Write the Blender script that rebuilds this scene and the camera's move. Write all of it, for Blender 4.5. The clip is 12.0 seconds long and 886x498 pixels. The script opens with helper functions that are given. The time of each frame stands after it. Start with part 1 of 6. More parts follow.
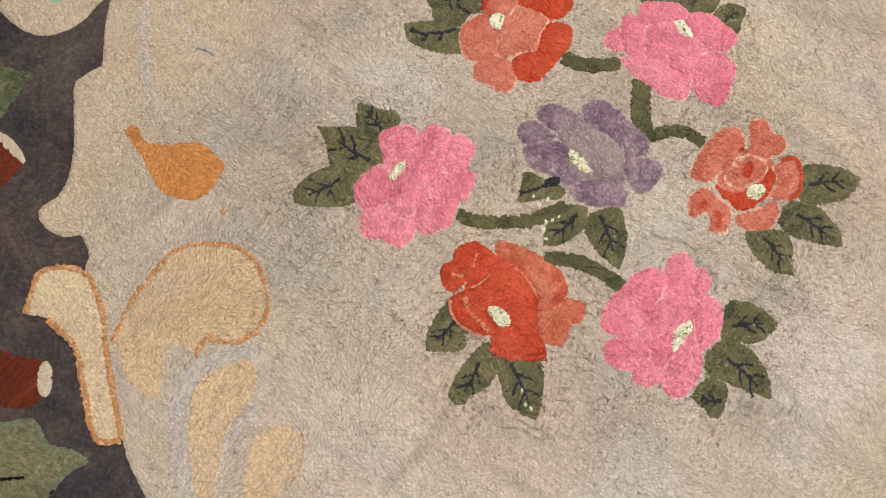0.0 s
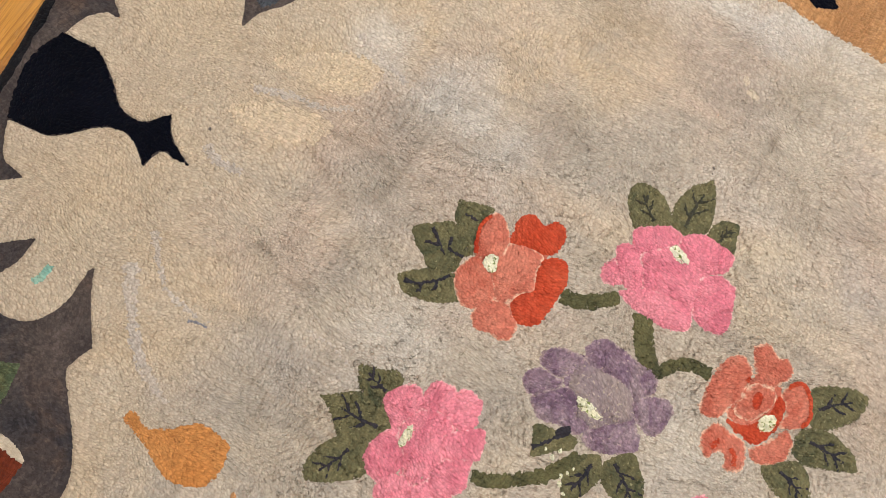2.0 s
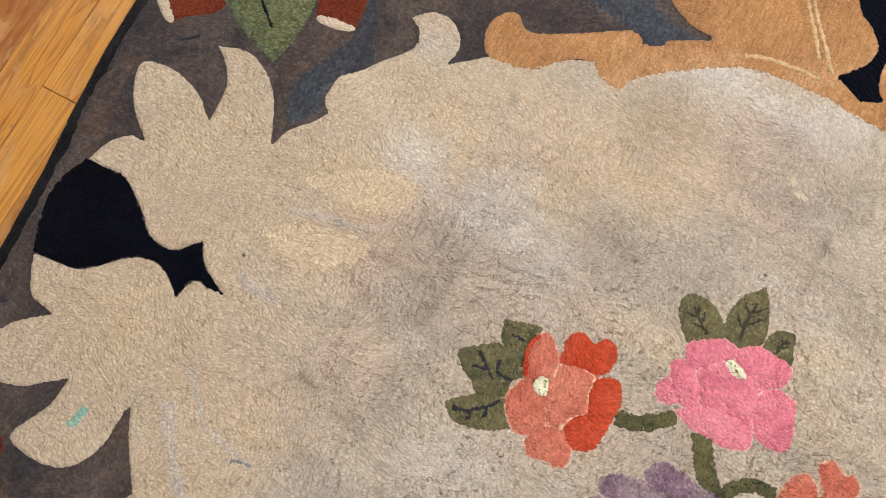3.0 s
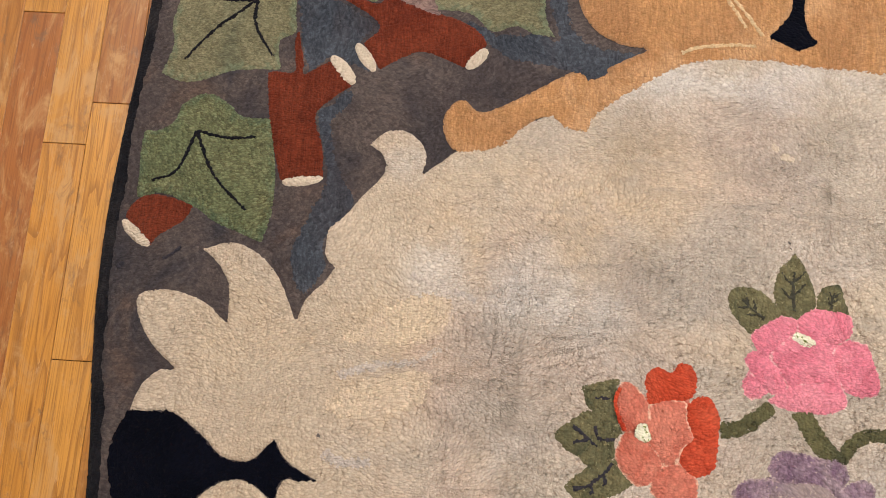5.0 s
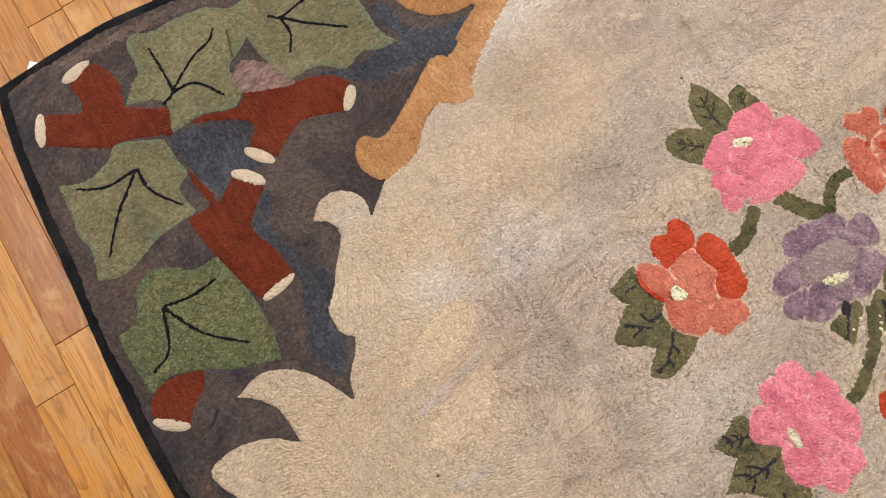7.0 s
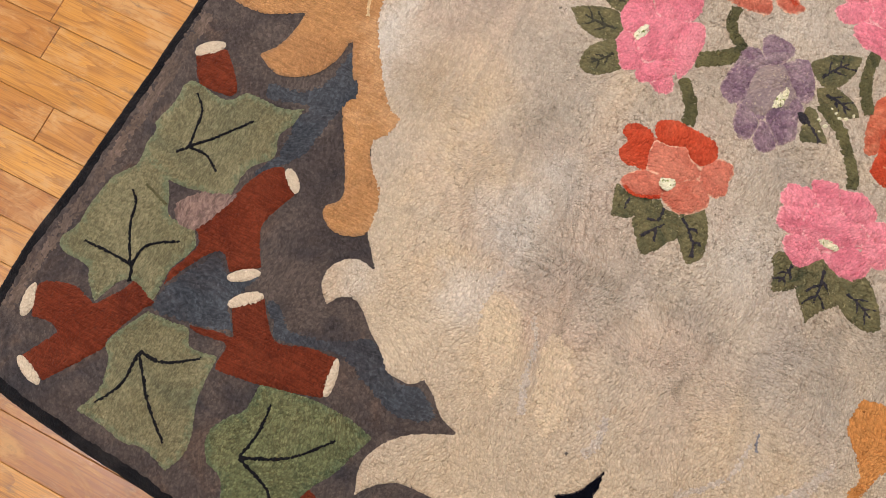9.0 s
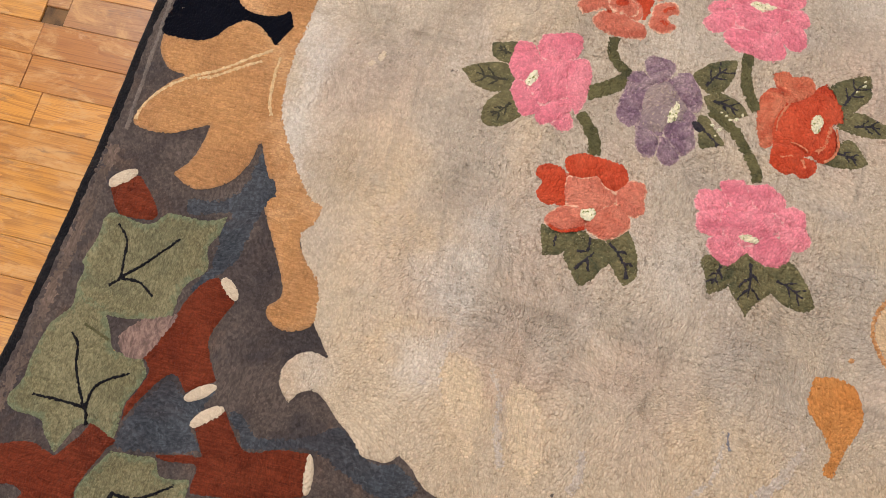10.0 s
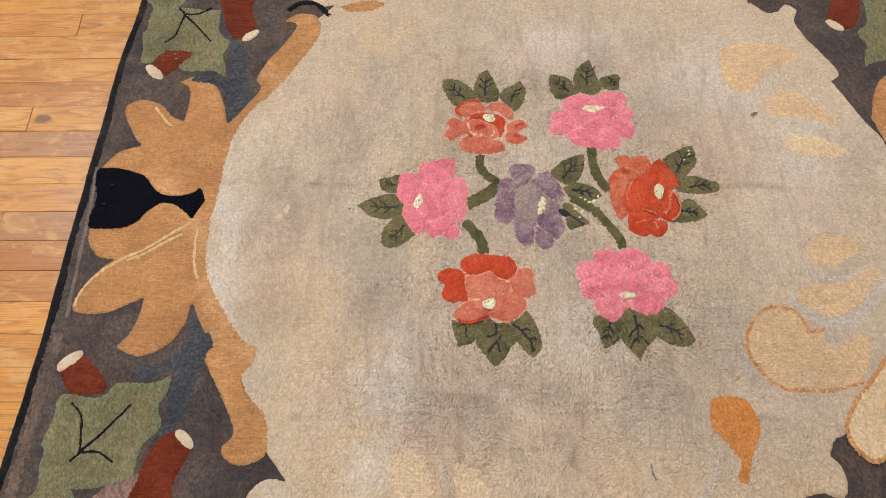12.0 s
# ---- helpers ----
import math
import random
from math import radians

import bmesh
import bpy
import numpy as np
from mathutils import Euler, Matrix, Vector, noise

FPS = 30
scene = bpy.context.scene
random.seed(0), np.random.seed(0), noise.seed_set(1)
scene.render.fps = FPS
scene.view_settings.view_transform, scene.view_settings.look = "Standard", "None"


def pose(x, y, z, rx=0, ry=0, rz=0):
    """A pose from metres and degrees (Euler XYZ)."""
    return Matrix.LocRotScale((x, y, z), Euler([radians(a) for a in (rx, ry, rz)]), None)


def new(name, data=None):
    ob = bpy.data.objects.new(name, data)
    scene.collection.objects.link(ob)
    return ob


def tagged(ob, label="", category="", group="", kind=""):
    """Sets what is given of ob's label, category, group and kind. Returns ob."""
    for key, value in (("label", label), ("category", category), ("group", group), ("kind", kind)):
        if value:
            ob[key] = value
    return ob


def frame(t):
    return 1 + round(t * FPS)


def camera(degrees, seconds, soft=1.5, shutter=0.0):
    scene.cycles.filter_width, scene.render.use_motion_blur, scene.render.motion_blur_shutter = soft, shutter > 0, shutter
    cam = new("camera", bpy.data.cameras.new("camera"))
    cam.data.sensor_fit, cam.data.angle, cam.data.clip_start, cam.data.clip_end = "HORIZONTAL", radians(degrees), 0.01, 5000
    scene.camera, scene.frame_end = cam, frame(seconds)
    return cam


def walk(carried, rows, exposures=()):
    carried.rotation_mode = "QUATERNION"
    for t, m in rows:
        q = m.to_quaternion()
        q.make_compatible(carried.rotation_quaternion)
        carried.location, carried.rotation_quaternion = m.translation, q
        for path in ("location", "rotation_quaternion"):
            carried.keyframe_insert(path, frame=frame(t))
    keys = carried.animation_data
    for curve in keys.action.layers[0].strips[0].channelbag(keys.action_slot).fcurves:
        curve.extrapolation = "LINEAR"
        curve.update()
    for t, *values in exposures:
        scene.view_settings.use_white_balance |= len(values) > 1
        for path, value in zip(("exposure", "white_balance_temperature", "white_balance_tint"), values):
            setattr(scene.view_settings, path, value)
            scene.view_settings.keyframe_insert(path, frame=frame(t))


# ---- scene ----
from mathutils import kdtree

cam = camera(59.8, 12.0, soft=0.7)
PATH = [
    (0, -0.4189, -0.0569, 1.1377, 12.13, 0.45, -54.24),
    (0.5, -0.3761, -0.0171, 1.1582, 11.39, 0.21, -55.58),
    (1, -0.3197, 0.0569, 1.1763, 11.3, 0.24, -57.18),
    (1.5, -0.2311, 0.1243, 1.2017, 11.0, 0.18, -58.74),
    (2, -0.0912, 0.1959, 1.2034, 10.84, 0.19, -59.81),
    (2.5, -0.015, 0.2501, 1.2017, 11.4, 0.37, -60.66),
    (3, 0.0323, 0.3478, 1.1989, 11.4, 0.45, -62.18),
    (3.5, 0.0713, 0.4553, 1.2198, 11.33, 0.64, -65.23),
    (3.7, 0.0851, 0.4727, 1.2242, 11.25, 0.69, -67.02),
    (5.3, 0.1505, 0.5445, 1.2658, 11.62, 1.51, -91.93),
    (5.5, 0.122, 0.5697, 1.2864, 11.81, 1.5, -95.7),
    (6, 0.0712, 0.6113, 1.3123, 11.56, 1.51, -104.9),
    (6.5, 0.0836, 0.6274, 1.3273, 11.01, 2.06, -113.67),
    (7, 0.1532, 0.6344, 1.3201, 11.42, 1.94, -122.08),
    (7.2, 0.181, 0.6403, 1.3166, 11.53, 1.93, -125.33),
    (8.8, 0.2447, 0.7775, 1.3419, 11.89, 2.23, -150.37),
    (9, 0.2527, 0.7487, 1.3474, 11.99, 2.19, -153.26),
    (9.5, 0.249, 0.7022, 1.3596, 13.39, 1.99, -160.14),
    (10, 0.2347, 0.7179, 1.3821, 15.38, 1.8, -166.17),
    (10.5, 0.2447, 0.7768, 1.4214, 17.73, 1.89, -171.16),
    (11, 0.2426, 0.8333, 1.4783, 20.52, 1.86, -175.0),
    (11.5, 0.2186, 0.8632, 1.5194, 23.63, 1.88, -177.56),
    (12, 0.1612, 0.8523, 1.536, 26.13, 1.82, -179.08),
]
TINTS = [(0, 0.0, 6500, 9), (3.5, 0.0, 6500, 11), (5.5, 0.0, 6750, 14), (7, -0.02, 6800, 14), (9, -0.03, 6850, 15), (10, -0.05, 6850, 15), (12, -0.07, 6850, 12)]
walk(cam, [(t, pose(x, y, z, rx, ry, rz)) for t, x, y, z, rx, ry, rz in PATH], TINTS)

# ---- light: ceiling lights assumed for the closed room, none in view ----
world = bpy.data.worlds.new("world")
scene.world = world
world.use_nodes = True
world.node_tree.nodes["Background"].inputs[0].default_value = (0.9, 0.8, 0.7, 1)
world.node_tree.nodes["Background"].inputs[1].default_value = 0.02
scene.view_settings.exposure = 0.0
LAMP_WATTS = 60.0
LAMP_COLOUR = (0.85, 0.95, 1.02)
LAMP_SPOTS = [(2.0, -1.4), (1.8, 1.3), (-1.7, -0.8)]
ROOM = (-2.9, 3.1, -2.8, 3.2)
CEILING = 2.75


# ---- materials ----
def srgb(r, g, b):
    return tuple(((v / 255) / 12.92 if v <= 10 else ((v / 255 + 0.055) / 1.055) ** 2.4) for v in (r, g, b)) + (1,)


class Nodes:
    """A short hand for node trees."""

    def __init__(self, name):
        self.mat = bpy.data.materials.new(name)
        self.mat.use_nodes = True
        self.tree = self.mat.node_tree
        self.bsdf = self.tree.nodes["Principled BSDF"]

    def add(self, kind, values=None, **props):
        n = self.tree.nodes.new(kind)
        for k, v in props.items():
            setattr(n, k, v)
        for k, v in (values or {}).items():
            self.put(v, n.inputs[k])
        return n

    def put(self, v, socket):
        if isinstance(v, bpy.types.NodeSocket):
            self.tree.links.new(v, socket)
        else:
            socket.default_value = v

    def math(self, op, a, b=0.5, clamp=False):
        n = self.add("ShaderNodeMath", {0: a, 1: b}, operation=op, use_clamp=clamp)
        return n.outputs[0]

    def mix(self, f, a, b, blend="MIX"):
        n = self.add("ShaderNodeMix", data_type="RGBA", blend_type=blend)
        self.put(f, n.inputs[0]), self.put(a, n.inputs[6]), self.put(b, n.inputs[7])
        return n.outputs[2]

    def noise(self, vec, scale, detail=3.0, rough=0.55, warp=0.0):
        return self.add("ShaderNodeTexNoise", {"Vector": vec, "Scale": scale, "Detail": detail, "Roughness": rough, "Distortion": warp}).outputs["Fac"]

    def span(self, v, lo, hi, a=0.0, b=1.0):
        return self.add("ShaderNodeMapRange", {0: v, 1: lo, 2: hi, 3: a, 4: b}, interpolation_type="SMOOTHSTEP").outputs[0]

    def stretch(self, vec, sx, sy, sz, turn=0.0):
        return self.add("ShaderNodeMapping", {"Vector": vec, "Rotation": (0, 0, turn), "Scale": (sx, sy, sz)}).outputs[0]


def wool(name, colours, patch=7.0, streak=0.0, relief=1.0, edge_colour=None, cracks=0.0, fleck=None, rim=None, rows=(12, 120, 0.5), mottle=1.0, gaps=0.25, dyes=(), flow=0.0, rings=False):
    """Hooked wool pile: mottled dye lots, single loops, strokes and parted pile."""
    g = Nodes(name)
    co = g.add("ShaderNodeTexCoord").outputs["Object"]
    warp = g.add("ShaderNodeTexNoise", {"Vector": co, "Scale": 30.0, "Detail": 2.0}).outputs["Color"]
    lean = g.add("ShaderNodeVectorMath", {0: warp, 1: (0.010, 0.010, 0.0)}, operation="MULTIPLY").outputs[0]
    at = g.add("ShaderNodeVectorMath", {0: co, 1: lean}, operation="ADD").outputs[0]
    dye = g.noise(co, patch, 4.0, 0.6, 0.4)
    col = g.mix(g.span(dye, 0.36, 0.64), srgb(*colours[0]), srgb(*colours[1]))
    if len(colours) > 2:
        second = g.noise(g.stretch(co, 1, 1.3, 1, 0.6), patch * 0.6, 5.0, 0.62, 0.8)
        col = g.mix(g.span(second, 0.48, 0.68), col, srgb(*colours[2]))
    if len(colours) > 3:
        third = g.noise(g.stretch(co, 1.4, 1, 1, -0.5), patch * 0.85, 4.0, 0.6, 0.6)
        col = g.mix(g.span(third, 0.54, 0.72), col, srgb(*colours[3]))
    if cracks:
        blotch = g.noise(g.stretch(co, 1.2, 1, 1, 0.3), 4.2, 3.0, 0.55, 0.6)
        col = g.mix(g.span(blotch, 0.46, 0.70, 0.0, 0.35), col, srgb(206, 182, 150))
        rosy = g.noise(g.stretch(co, 1, 1.3, 1, 1.7), 3.1, 3.0, 0.55, 0.8)
        col = g.mix(g.span(rosy, 0.46, 0.70, 0.0, 0.4), col, srgb(202, 176, 160))
        pale = g.noise(g.stretch(co, 1.3, 1, 1, 1.2), 6.5, 4.0, 0.6, 0.4)
        col = g.mix(g.span(pale, 0.54, 0.72, 0.0, 0.35), col, srgb(216, 202, 188))
        dust = g.noise(g.stretch(co, 1, 1.7, 1, 0.9), 8.0, 6.0, 0.7, 0.8)
        col = g.mix(g.span(dust, 0.54, 0.76, 0.0, 0.28), col, srgb(150, 130, 112))
    if edge_colour:
        far = g.add("ShaderNodeVectorMath", {0: g.stretch(co, 0.62, 1.05, 0.0)}, operation="LENGTH").outputs["Value"]
        wide = g.math("ADD", far, g.math("MULTIPLY", g.noise(co, 5.0, 3.0), 0.30))
        col = g.mix(g.span(wide, 0.62, 0.98, 0.0, 0.7), col, srgb(*edge_colour))
    for lot, shade_of in dyes:
        held = g.add("ShaderNodeAttribute", attribute_name=lot).outputs["Fac"]
        held = g.math("MULTIPLY", held, g.span(g.noise(co, 22.0, 4.0, 0.65), 0.25, 0.70, 0.55, 1.15))
        col = g.mix(held, col, srgb(*shade_of))
    if streak:
        if relief < 0.5:
            drift = g.add("ShaderNodeTexNoise", {"Vector": co, "Scale": 6.0, "Detail": 1.0}).outputs["Color"]
            drift = g.add("ShaderNodeVectorMath", {0: drift, 1: (0.12, 0.12, 0.0)}, operation="MULTIPLY").outputs[0]
            at = g.add("ShaderNodeVectorMath", {0: at, 1: drift}, operation="ADD").outputs[0]
        lines = g.noise(g.stretch(at, rows[0], rows[1], 1, rows[2]), 1.0, 3.0, 0.65, 2.5 if rows[1] < 200 else 0.7)
        stroke = g.span(lines, 0.35, 0.65, 1.0 - 0.45 * streak, 1.0 + 0.45 * streak)
        col = g.mix(1.0, col, g.add("ShaderNodeCombineColor", {0: stroke, 1: stroke, 2: stroke}).outputs[0], "MULTIPLY")
    if flow:
        # strokes of yarn that run along the edge of the field, as the rows were hooked
        along = g.add("ShaderNodeSeparateXYZ", {0: co}).outputs
        away = g.add("ShaderNodeAttribute", attribute_name="flow").outputs["Fac"]
        wander = g.math("MULTIPLY", g.noise(co, 9.0, 3.0), 0.09)
        rowed = g.add("ShaderNodeCombineXYZ", {0: g.math("MULTIPLY", g.math("ADD", away, wander), 170.0), 1: g.math("MULTIPLY", along[0], 14.0), 2: g.math("MULTIPLY", along[1], 14.0)}).outputs[0]
        lines = g.noise(rowed, 1.0, 3.0, 0.6, 0.4)
        stroke = g.span(lines, 0.32, 0.68, 1.0 - 0.42 * flow, 1.0 + 0.42 * flow)
        col = g.mix(1.0, col, g.add("ShaderNodeCombineColor", {0: stroke, 1: stroke, 2: stroke}).outputs[0], "MULTIPLY")
    if rim:
        inward = g.add("ShaderNodeAttribute", attribute_name="inset").outputs["Fac"]
        wander = g.math("MULTIPLY", g.math("SUBTRACT", g.noise(co, 90.0, 3.0), 0.5), rim[1] * 3.0)
        col = g.mix(g.span(g.math("ADD", inward, wander), 0.0, rim[1], rim[2], 0.0), col, srgb(*rim[0]))
    tone = g.add("ShaderNodeAttribute", attribute_name="tone").outputs["Fac"]
    shade = g.add("ShaderNodeMapRange", {0: tone, 1: 0.0, 2: 1.0, 3: 1.0 - 0.09 * mottle, 4: 1.0 + 0.07 * mottle}).outputs[0]
    grey = g.add("ShaderNodeCombineColor", {0: shade, 1: shade, 2: shade}).outputs[0]
    col = g.mix(1.0, col, grey, "MULTIPLY")
    if fleck:
        some = g.span(tone, fleck[1], fleck[1] + 0.08)
        col = g.mix(some, col, srgb(*fleck[0]))
    # single loops of yarn, each with its own tone
    stray = g.add("ShaderNodeTexNoise", {"Vector": co, "Scale": 140.0, "Detail": 1.0}).outputs["Color"]
    stray = g.add("ShaderNodeVectorMath", {0: stray, 1: (0.004, 0.004, 0.0)}, operation="MULTIPLY").outputs[0]
    bend = g.add("ShaderNodeTexNoise", {"Vector": co, "Scale": 5.0, "Detail": 1.0}).outputs["Color"]
    bend = g.add("ShaderNodeVectorMath", {0: bend, 1: (0.09, 0.09, 0.0)}, operation="MULTIPLY").outputs[0]
    bent = g.add("ShaderNodeVectorMath", {0: co, 1: bend}, operation="ADD").outputs[0]
    strewn = g.stretch(g.add("ShaderNodeVectorMath", {0: bent, 1: stray}, operation="ADD").outputs[0], 1.2, 0.95, 0.0, 0.0)
    cell = g.add("ShaderNodeTexVoronoi", {"Vector": strewn, "Scale": 205.0, "Randomness": 0.85})
    own = g.add("ShaderNodeSeparateColor", {0: cell.outputs["Color"]}).outputs[0]
    loops = g.add("ShaderNodeMapRange", {0: own, 1: 0.0, 2: 1.0, 3: 1.0 - 0.10 * mottle, 4: 1.0 + 0.18 * mottle}).outputs[0]
    col = g.mix(1.0, col, g.add("ShaderNodeCombineColor", {0: loops, 1: loops, 2: loops}).outputs[0], "MULTIPLY")
    # shade of the gaps and loop flanks, painted darker into the colour
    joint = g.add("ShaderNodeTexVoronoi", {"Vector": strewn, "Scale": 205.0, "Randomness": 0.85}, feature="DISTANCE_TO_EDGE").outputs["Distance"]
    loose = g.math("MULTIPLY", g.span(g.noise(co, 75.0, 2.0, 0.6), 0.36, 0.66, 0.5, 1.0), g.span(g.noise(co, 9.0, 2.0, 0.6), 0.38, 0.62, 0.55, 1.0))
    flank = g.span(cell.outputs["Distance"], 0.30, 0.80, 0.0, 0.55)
    gap_shade = g.math("MAXIMUM", g.span(joint, 0.0, 0.14, 0.95, 0.0), flank)
    gap_shade = g.math("MULTIPLY", gap_shade, g.math("MULTIPLY", loose, gaps))
    col = g.mix(gap_shade, col, g.mix(1.0, col, (0.47, 0.37, 0.30, 1), "MULTIPLY"))
    # dashes of painted shade where a row of loops has parted from the next
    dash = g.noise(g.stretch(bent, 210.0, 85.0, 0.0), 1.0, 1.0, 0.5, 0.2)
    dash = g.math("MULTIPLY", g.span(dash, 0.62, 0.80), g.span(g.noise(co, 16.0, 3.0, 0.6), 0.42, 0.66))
    if rings:
        # round the flowers the rows of loops, and their painted shade, follow the outlines
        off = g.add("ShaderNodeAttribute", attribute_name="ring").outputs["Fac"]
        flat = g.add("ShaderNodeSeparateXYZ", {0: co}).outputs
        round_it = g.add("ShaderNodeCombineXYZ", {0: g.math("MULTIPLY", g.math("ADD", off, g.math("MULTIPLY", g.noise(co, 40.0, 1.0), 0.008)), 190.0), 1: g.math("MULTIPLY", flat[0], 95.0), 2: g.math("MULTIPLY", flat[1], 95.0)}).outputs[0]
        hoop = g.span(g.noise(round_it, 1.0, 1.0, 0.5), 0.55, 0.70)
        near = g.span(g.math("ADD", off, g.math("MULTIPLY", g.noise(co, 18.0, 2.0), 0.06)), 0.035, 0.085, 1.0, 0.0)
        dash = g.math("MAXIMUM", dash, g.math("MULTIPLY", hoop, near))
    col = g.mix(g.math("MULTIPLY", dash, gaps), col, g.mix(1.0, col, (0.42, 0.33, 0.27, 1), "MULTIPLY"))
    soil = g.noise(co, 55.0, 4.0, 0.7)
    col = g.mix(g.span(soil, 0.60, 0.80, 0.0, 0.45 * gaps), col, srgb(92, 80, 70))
    g.put(col, g.bsdf.inputs["Base Color"])
    g.bsdf.inputs["Roughness"].default_value = 0.95
    g.bsdf.inputs["Specular IOR Level"].default_value = 0.06
    g.bsdf.inputs["Sheen Weight"].default_value = 0.03
    g.bsdf.inputs["Sheen Roughness"].default_value = 0.5
    # relief: domes of the loops, swells of the pile, and short partings
    height = g.math("MULTIPLY", g.noise(co, 700.0, 3.0, 0.7), 0.0006 * relief)
    dome = g.math("SUBTRACT", 1.0, g.math("MULTIPLY", cell.outputs["Distance"], cell.outputs["Distance"]))
    height = g.math("ADD", height, g.math("MULTIPLY", dome, 0.0036 * relief))
    height = g.math("SUBTRACT", height, g.math("MULTIPLY", dash, 0.0015 * relief))
    if relief < 0.5:
        height = g.math("ADD", height, g.math("MULTIPLY", g.noise(at, 210.0, 4.0, 0.7, 0.5), 0.0030))
    if streak > 0.35 or flow:
        height = g.math("ADD", height, g.math("MULTIPLY", lines, 0.0034 * max(streak, flow)))
    if cracks:
        brush = g.noise(g.stretch(at, 26, 5, 1, 0.12), 1.0, 5.0, 0.65, 1.2)
        reach = g.add("ShaderNodeVectorMath", {0: g.stretch(co, 0.9, 1.0, 0.0)}, operation="LENGTH").outputs["Value"]
        swept = g.math("MULTIPLY", g.span(brush, 0.48, 0.72, 0.0, 0.5), g.span(reach, 0.42, 0.80, 1.0, 0.2))
        col = g.mix(swept, col, srgb(156, 142, 128))
        # the rows of the canvas show through the worn pile, lengthwise and crosswise
        for rows_x, rows_y, place in ((9.0, 150.0, 6.0), (150.0, 9.0, 7.3)):
            thread = g.noise(g.stretch(at, rows_x, rows_y, 0.0), 1.0, 2.0, 0.55)
            bare = g.span(g.noise(co, place, 3.0, 0.6), 0.42, 0.66, 0.0, 0.34)
            sunk = g.math("MULTIPLY", g.span(thread, 0.52, 0.70), bare)
            col = g.mix(sunk, col, g.mix(1.0, col, (0.60, 0.54, 0.47, 1), "MULTIPLY"))
            height = g.math("SUBTRACT", height, g.math("MULTIPLY", sunk, 0.0022))
        g.put(col, g.bsdf.inputs["Base Color"])
    bump = g.add("ShaderNodeBump", {"Height": height, "Strength": 0.9, "Distance": 1.0})
    g.put(bump.outputs[0], g.bsdf.inputs["Normal"])
    return g.mat


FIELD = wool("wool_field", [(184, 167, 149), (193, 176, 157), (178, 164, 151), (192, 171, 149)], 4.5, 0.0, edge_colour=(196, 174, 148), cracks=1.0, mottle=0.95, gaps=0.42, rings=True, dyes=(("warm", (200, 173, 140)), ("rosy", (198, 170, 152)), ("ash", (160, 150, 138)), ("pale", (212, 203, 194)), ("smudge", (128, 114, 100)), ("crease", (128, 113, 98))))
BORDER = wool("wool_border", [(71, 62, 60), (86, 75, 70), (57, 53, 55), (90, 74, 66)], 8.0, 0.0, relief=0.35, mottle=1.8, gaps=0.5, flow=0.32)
SLATE = wool("wool_slate", [(57, 60, 66), (68, 70, 75), (61, 58, 61)], 8.0, 0.5, relief=0.35, rows=(20, 75, 0.4), mottle=2.0)
BINDING = wool("wool_binding", [(20, 19, 22), (31, 29, 31), (42, 38, 38)], 14.0, 0.4, relief=0.7)
NAVY = wool("wool_navy", [(3, 4, 12), (6, 7, 17)], 9.0, 0.0, relief=0.6)
TAN = wool("wool_tan", [(205, 173, 137), (198, 168, 134), (194, 168, 144)], 9.0, 0.2)
PEACH = wool("wool_peach", [(207, 174, 138), (199, 168, 136), (194, 170, 148)], 9.0, 0.2)
SMOKE = wool("wool_smoke", [(184, 171, 159), (190, 175, 161)], 9.0, 0.2)
CREAM = wool("wool_cream", [(206, 185, 161), (196, 177, 154)], 9.0, 0.1, mottle=0.4)
RUST = wool("wool_rust", [(185, 127, 80), (196, 146, 102)], 60.0, 0.0, fleck=((208, 172, 132), 0.75), mottle=1.4)
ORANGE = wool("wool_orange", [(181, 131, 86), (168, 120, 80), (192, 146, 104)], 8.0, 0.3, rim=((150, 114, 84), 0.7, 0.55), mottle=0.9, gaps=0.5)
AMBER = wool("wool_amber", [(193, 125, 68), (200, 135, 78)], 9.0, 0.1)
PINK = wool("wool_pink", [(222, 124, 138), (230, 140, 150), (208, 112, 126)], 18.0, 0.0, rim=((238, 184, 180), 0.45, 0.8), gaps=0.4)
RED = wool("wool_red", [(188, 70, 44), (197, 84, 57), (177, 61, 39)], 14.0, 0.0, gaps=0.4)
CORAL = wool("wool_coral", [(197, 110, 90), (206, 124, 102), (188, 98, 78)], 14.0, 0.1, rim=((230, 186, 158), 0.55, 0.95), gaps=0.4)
SOFT = wool("wool_soft_red", [(190, 98, 72), (200, 118, 90), (176, 76, 54)], 22.0, 0.2)
DULL = wool("wool_dull", [(206, 128, 96), (198, 118, 88)], 16.0, 0.0)
PURPLE = wool("wool_purple", [(140, 114, 124), (118, 92, 107), (154, 131, 135)], 30.0, 0.2, fleck=((174, 149, 144), 0.88), rim=((184, 160, 154), 0.6, 0.75), mottle=1.8, gaps=0.3)
LILAC = wool("wool_lilac", [(146, 126, 126), (158, 138, 132), (132, 110, 120)], 18.0, 0.0, fleck=((180, 160, 145), 0.8), gaps=0.3)
OLIVE = wool("wool_olive", [(99, 93, 66), (114, 105, 75), (76, 76, 56)], 30.0, 0.2, fleck=((140, 130, 96), 0.86))
STEM = wool("wool_stem", [(86, 82, 56), (100, 94, 64), (72, 70, 50)], 20.0, 0.2)
INK = wool("wool_ink", [(50, 47, 52), (57, 52, 56)], 20.0, 0.0)
FAINT = wool("wool_faint_vein", [(66, 63, 52), (72, 68, 55)], 20.0, 0.0)
BLACK = wool("wool_black", [(22, 21, 24), (28, 26, 28)], 20.0, 0.0)
HEART = wool("wool_heart", [(222, 212, 178), (232, 224, 196)], 30.0, 0.0, fleck=((140, 146, 84), 0.74))
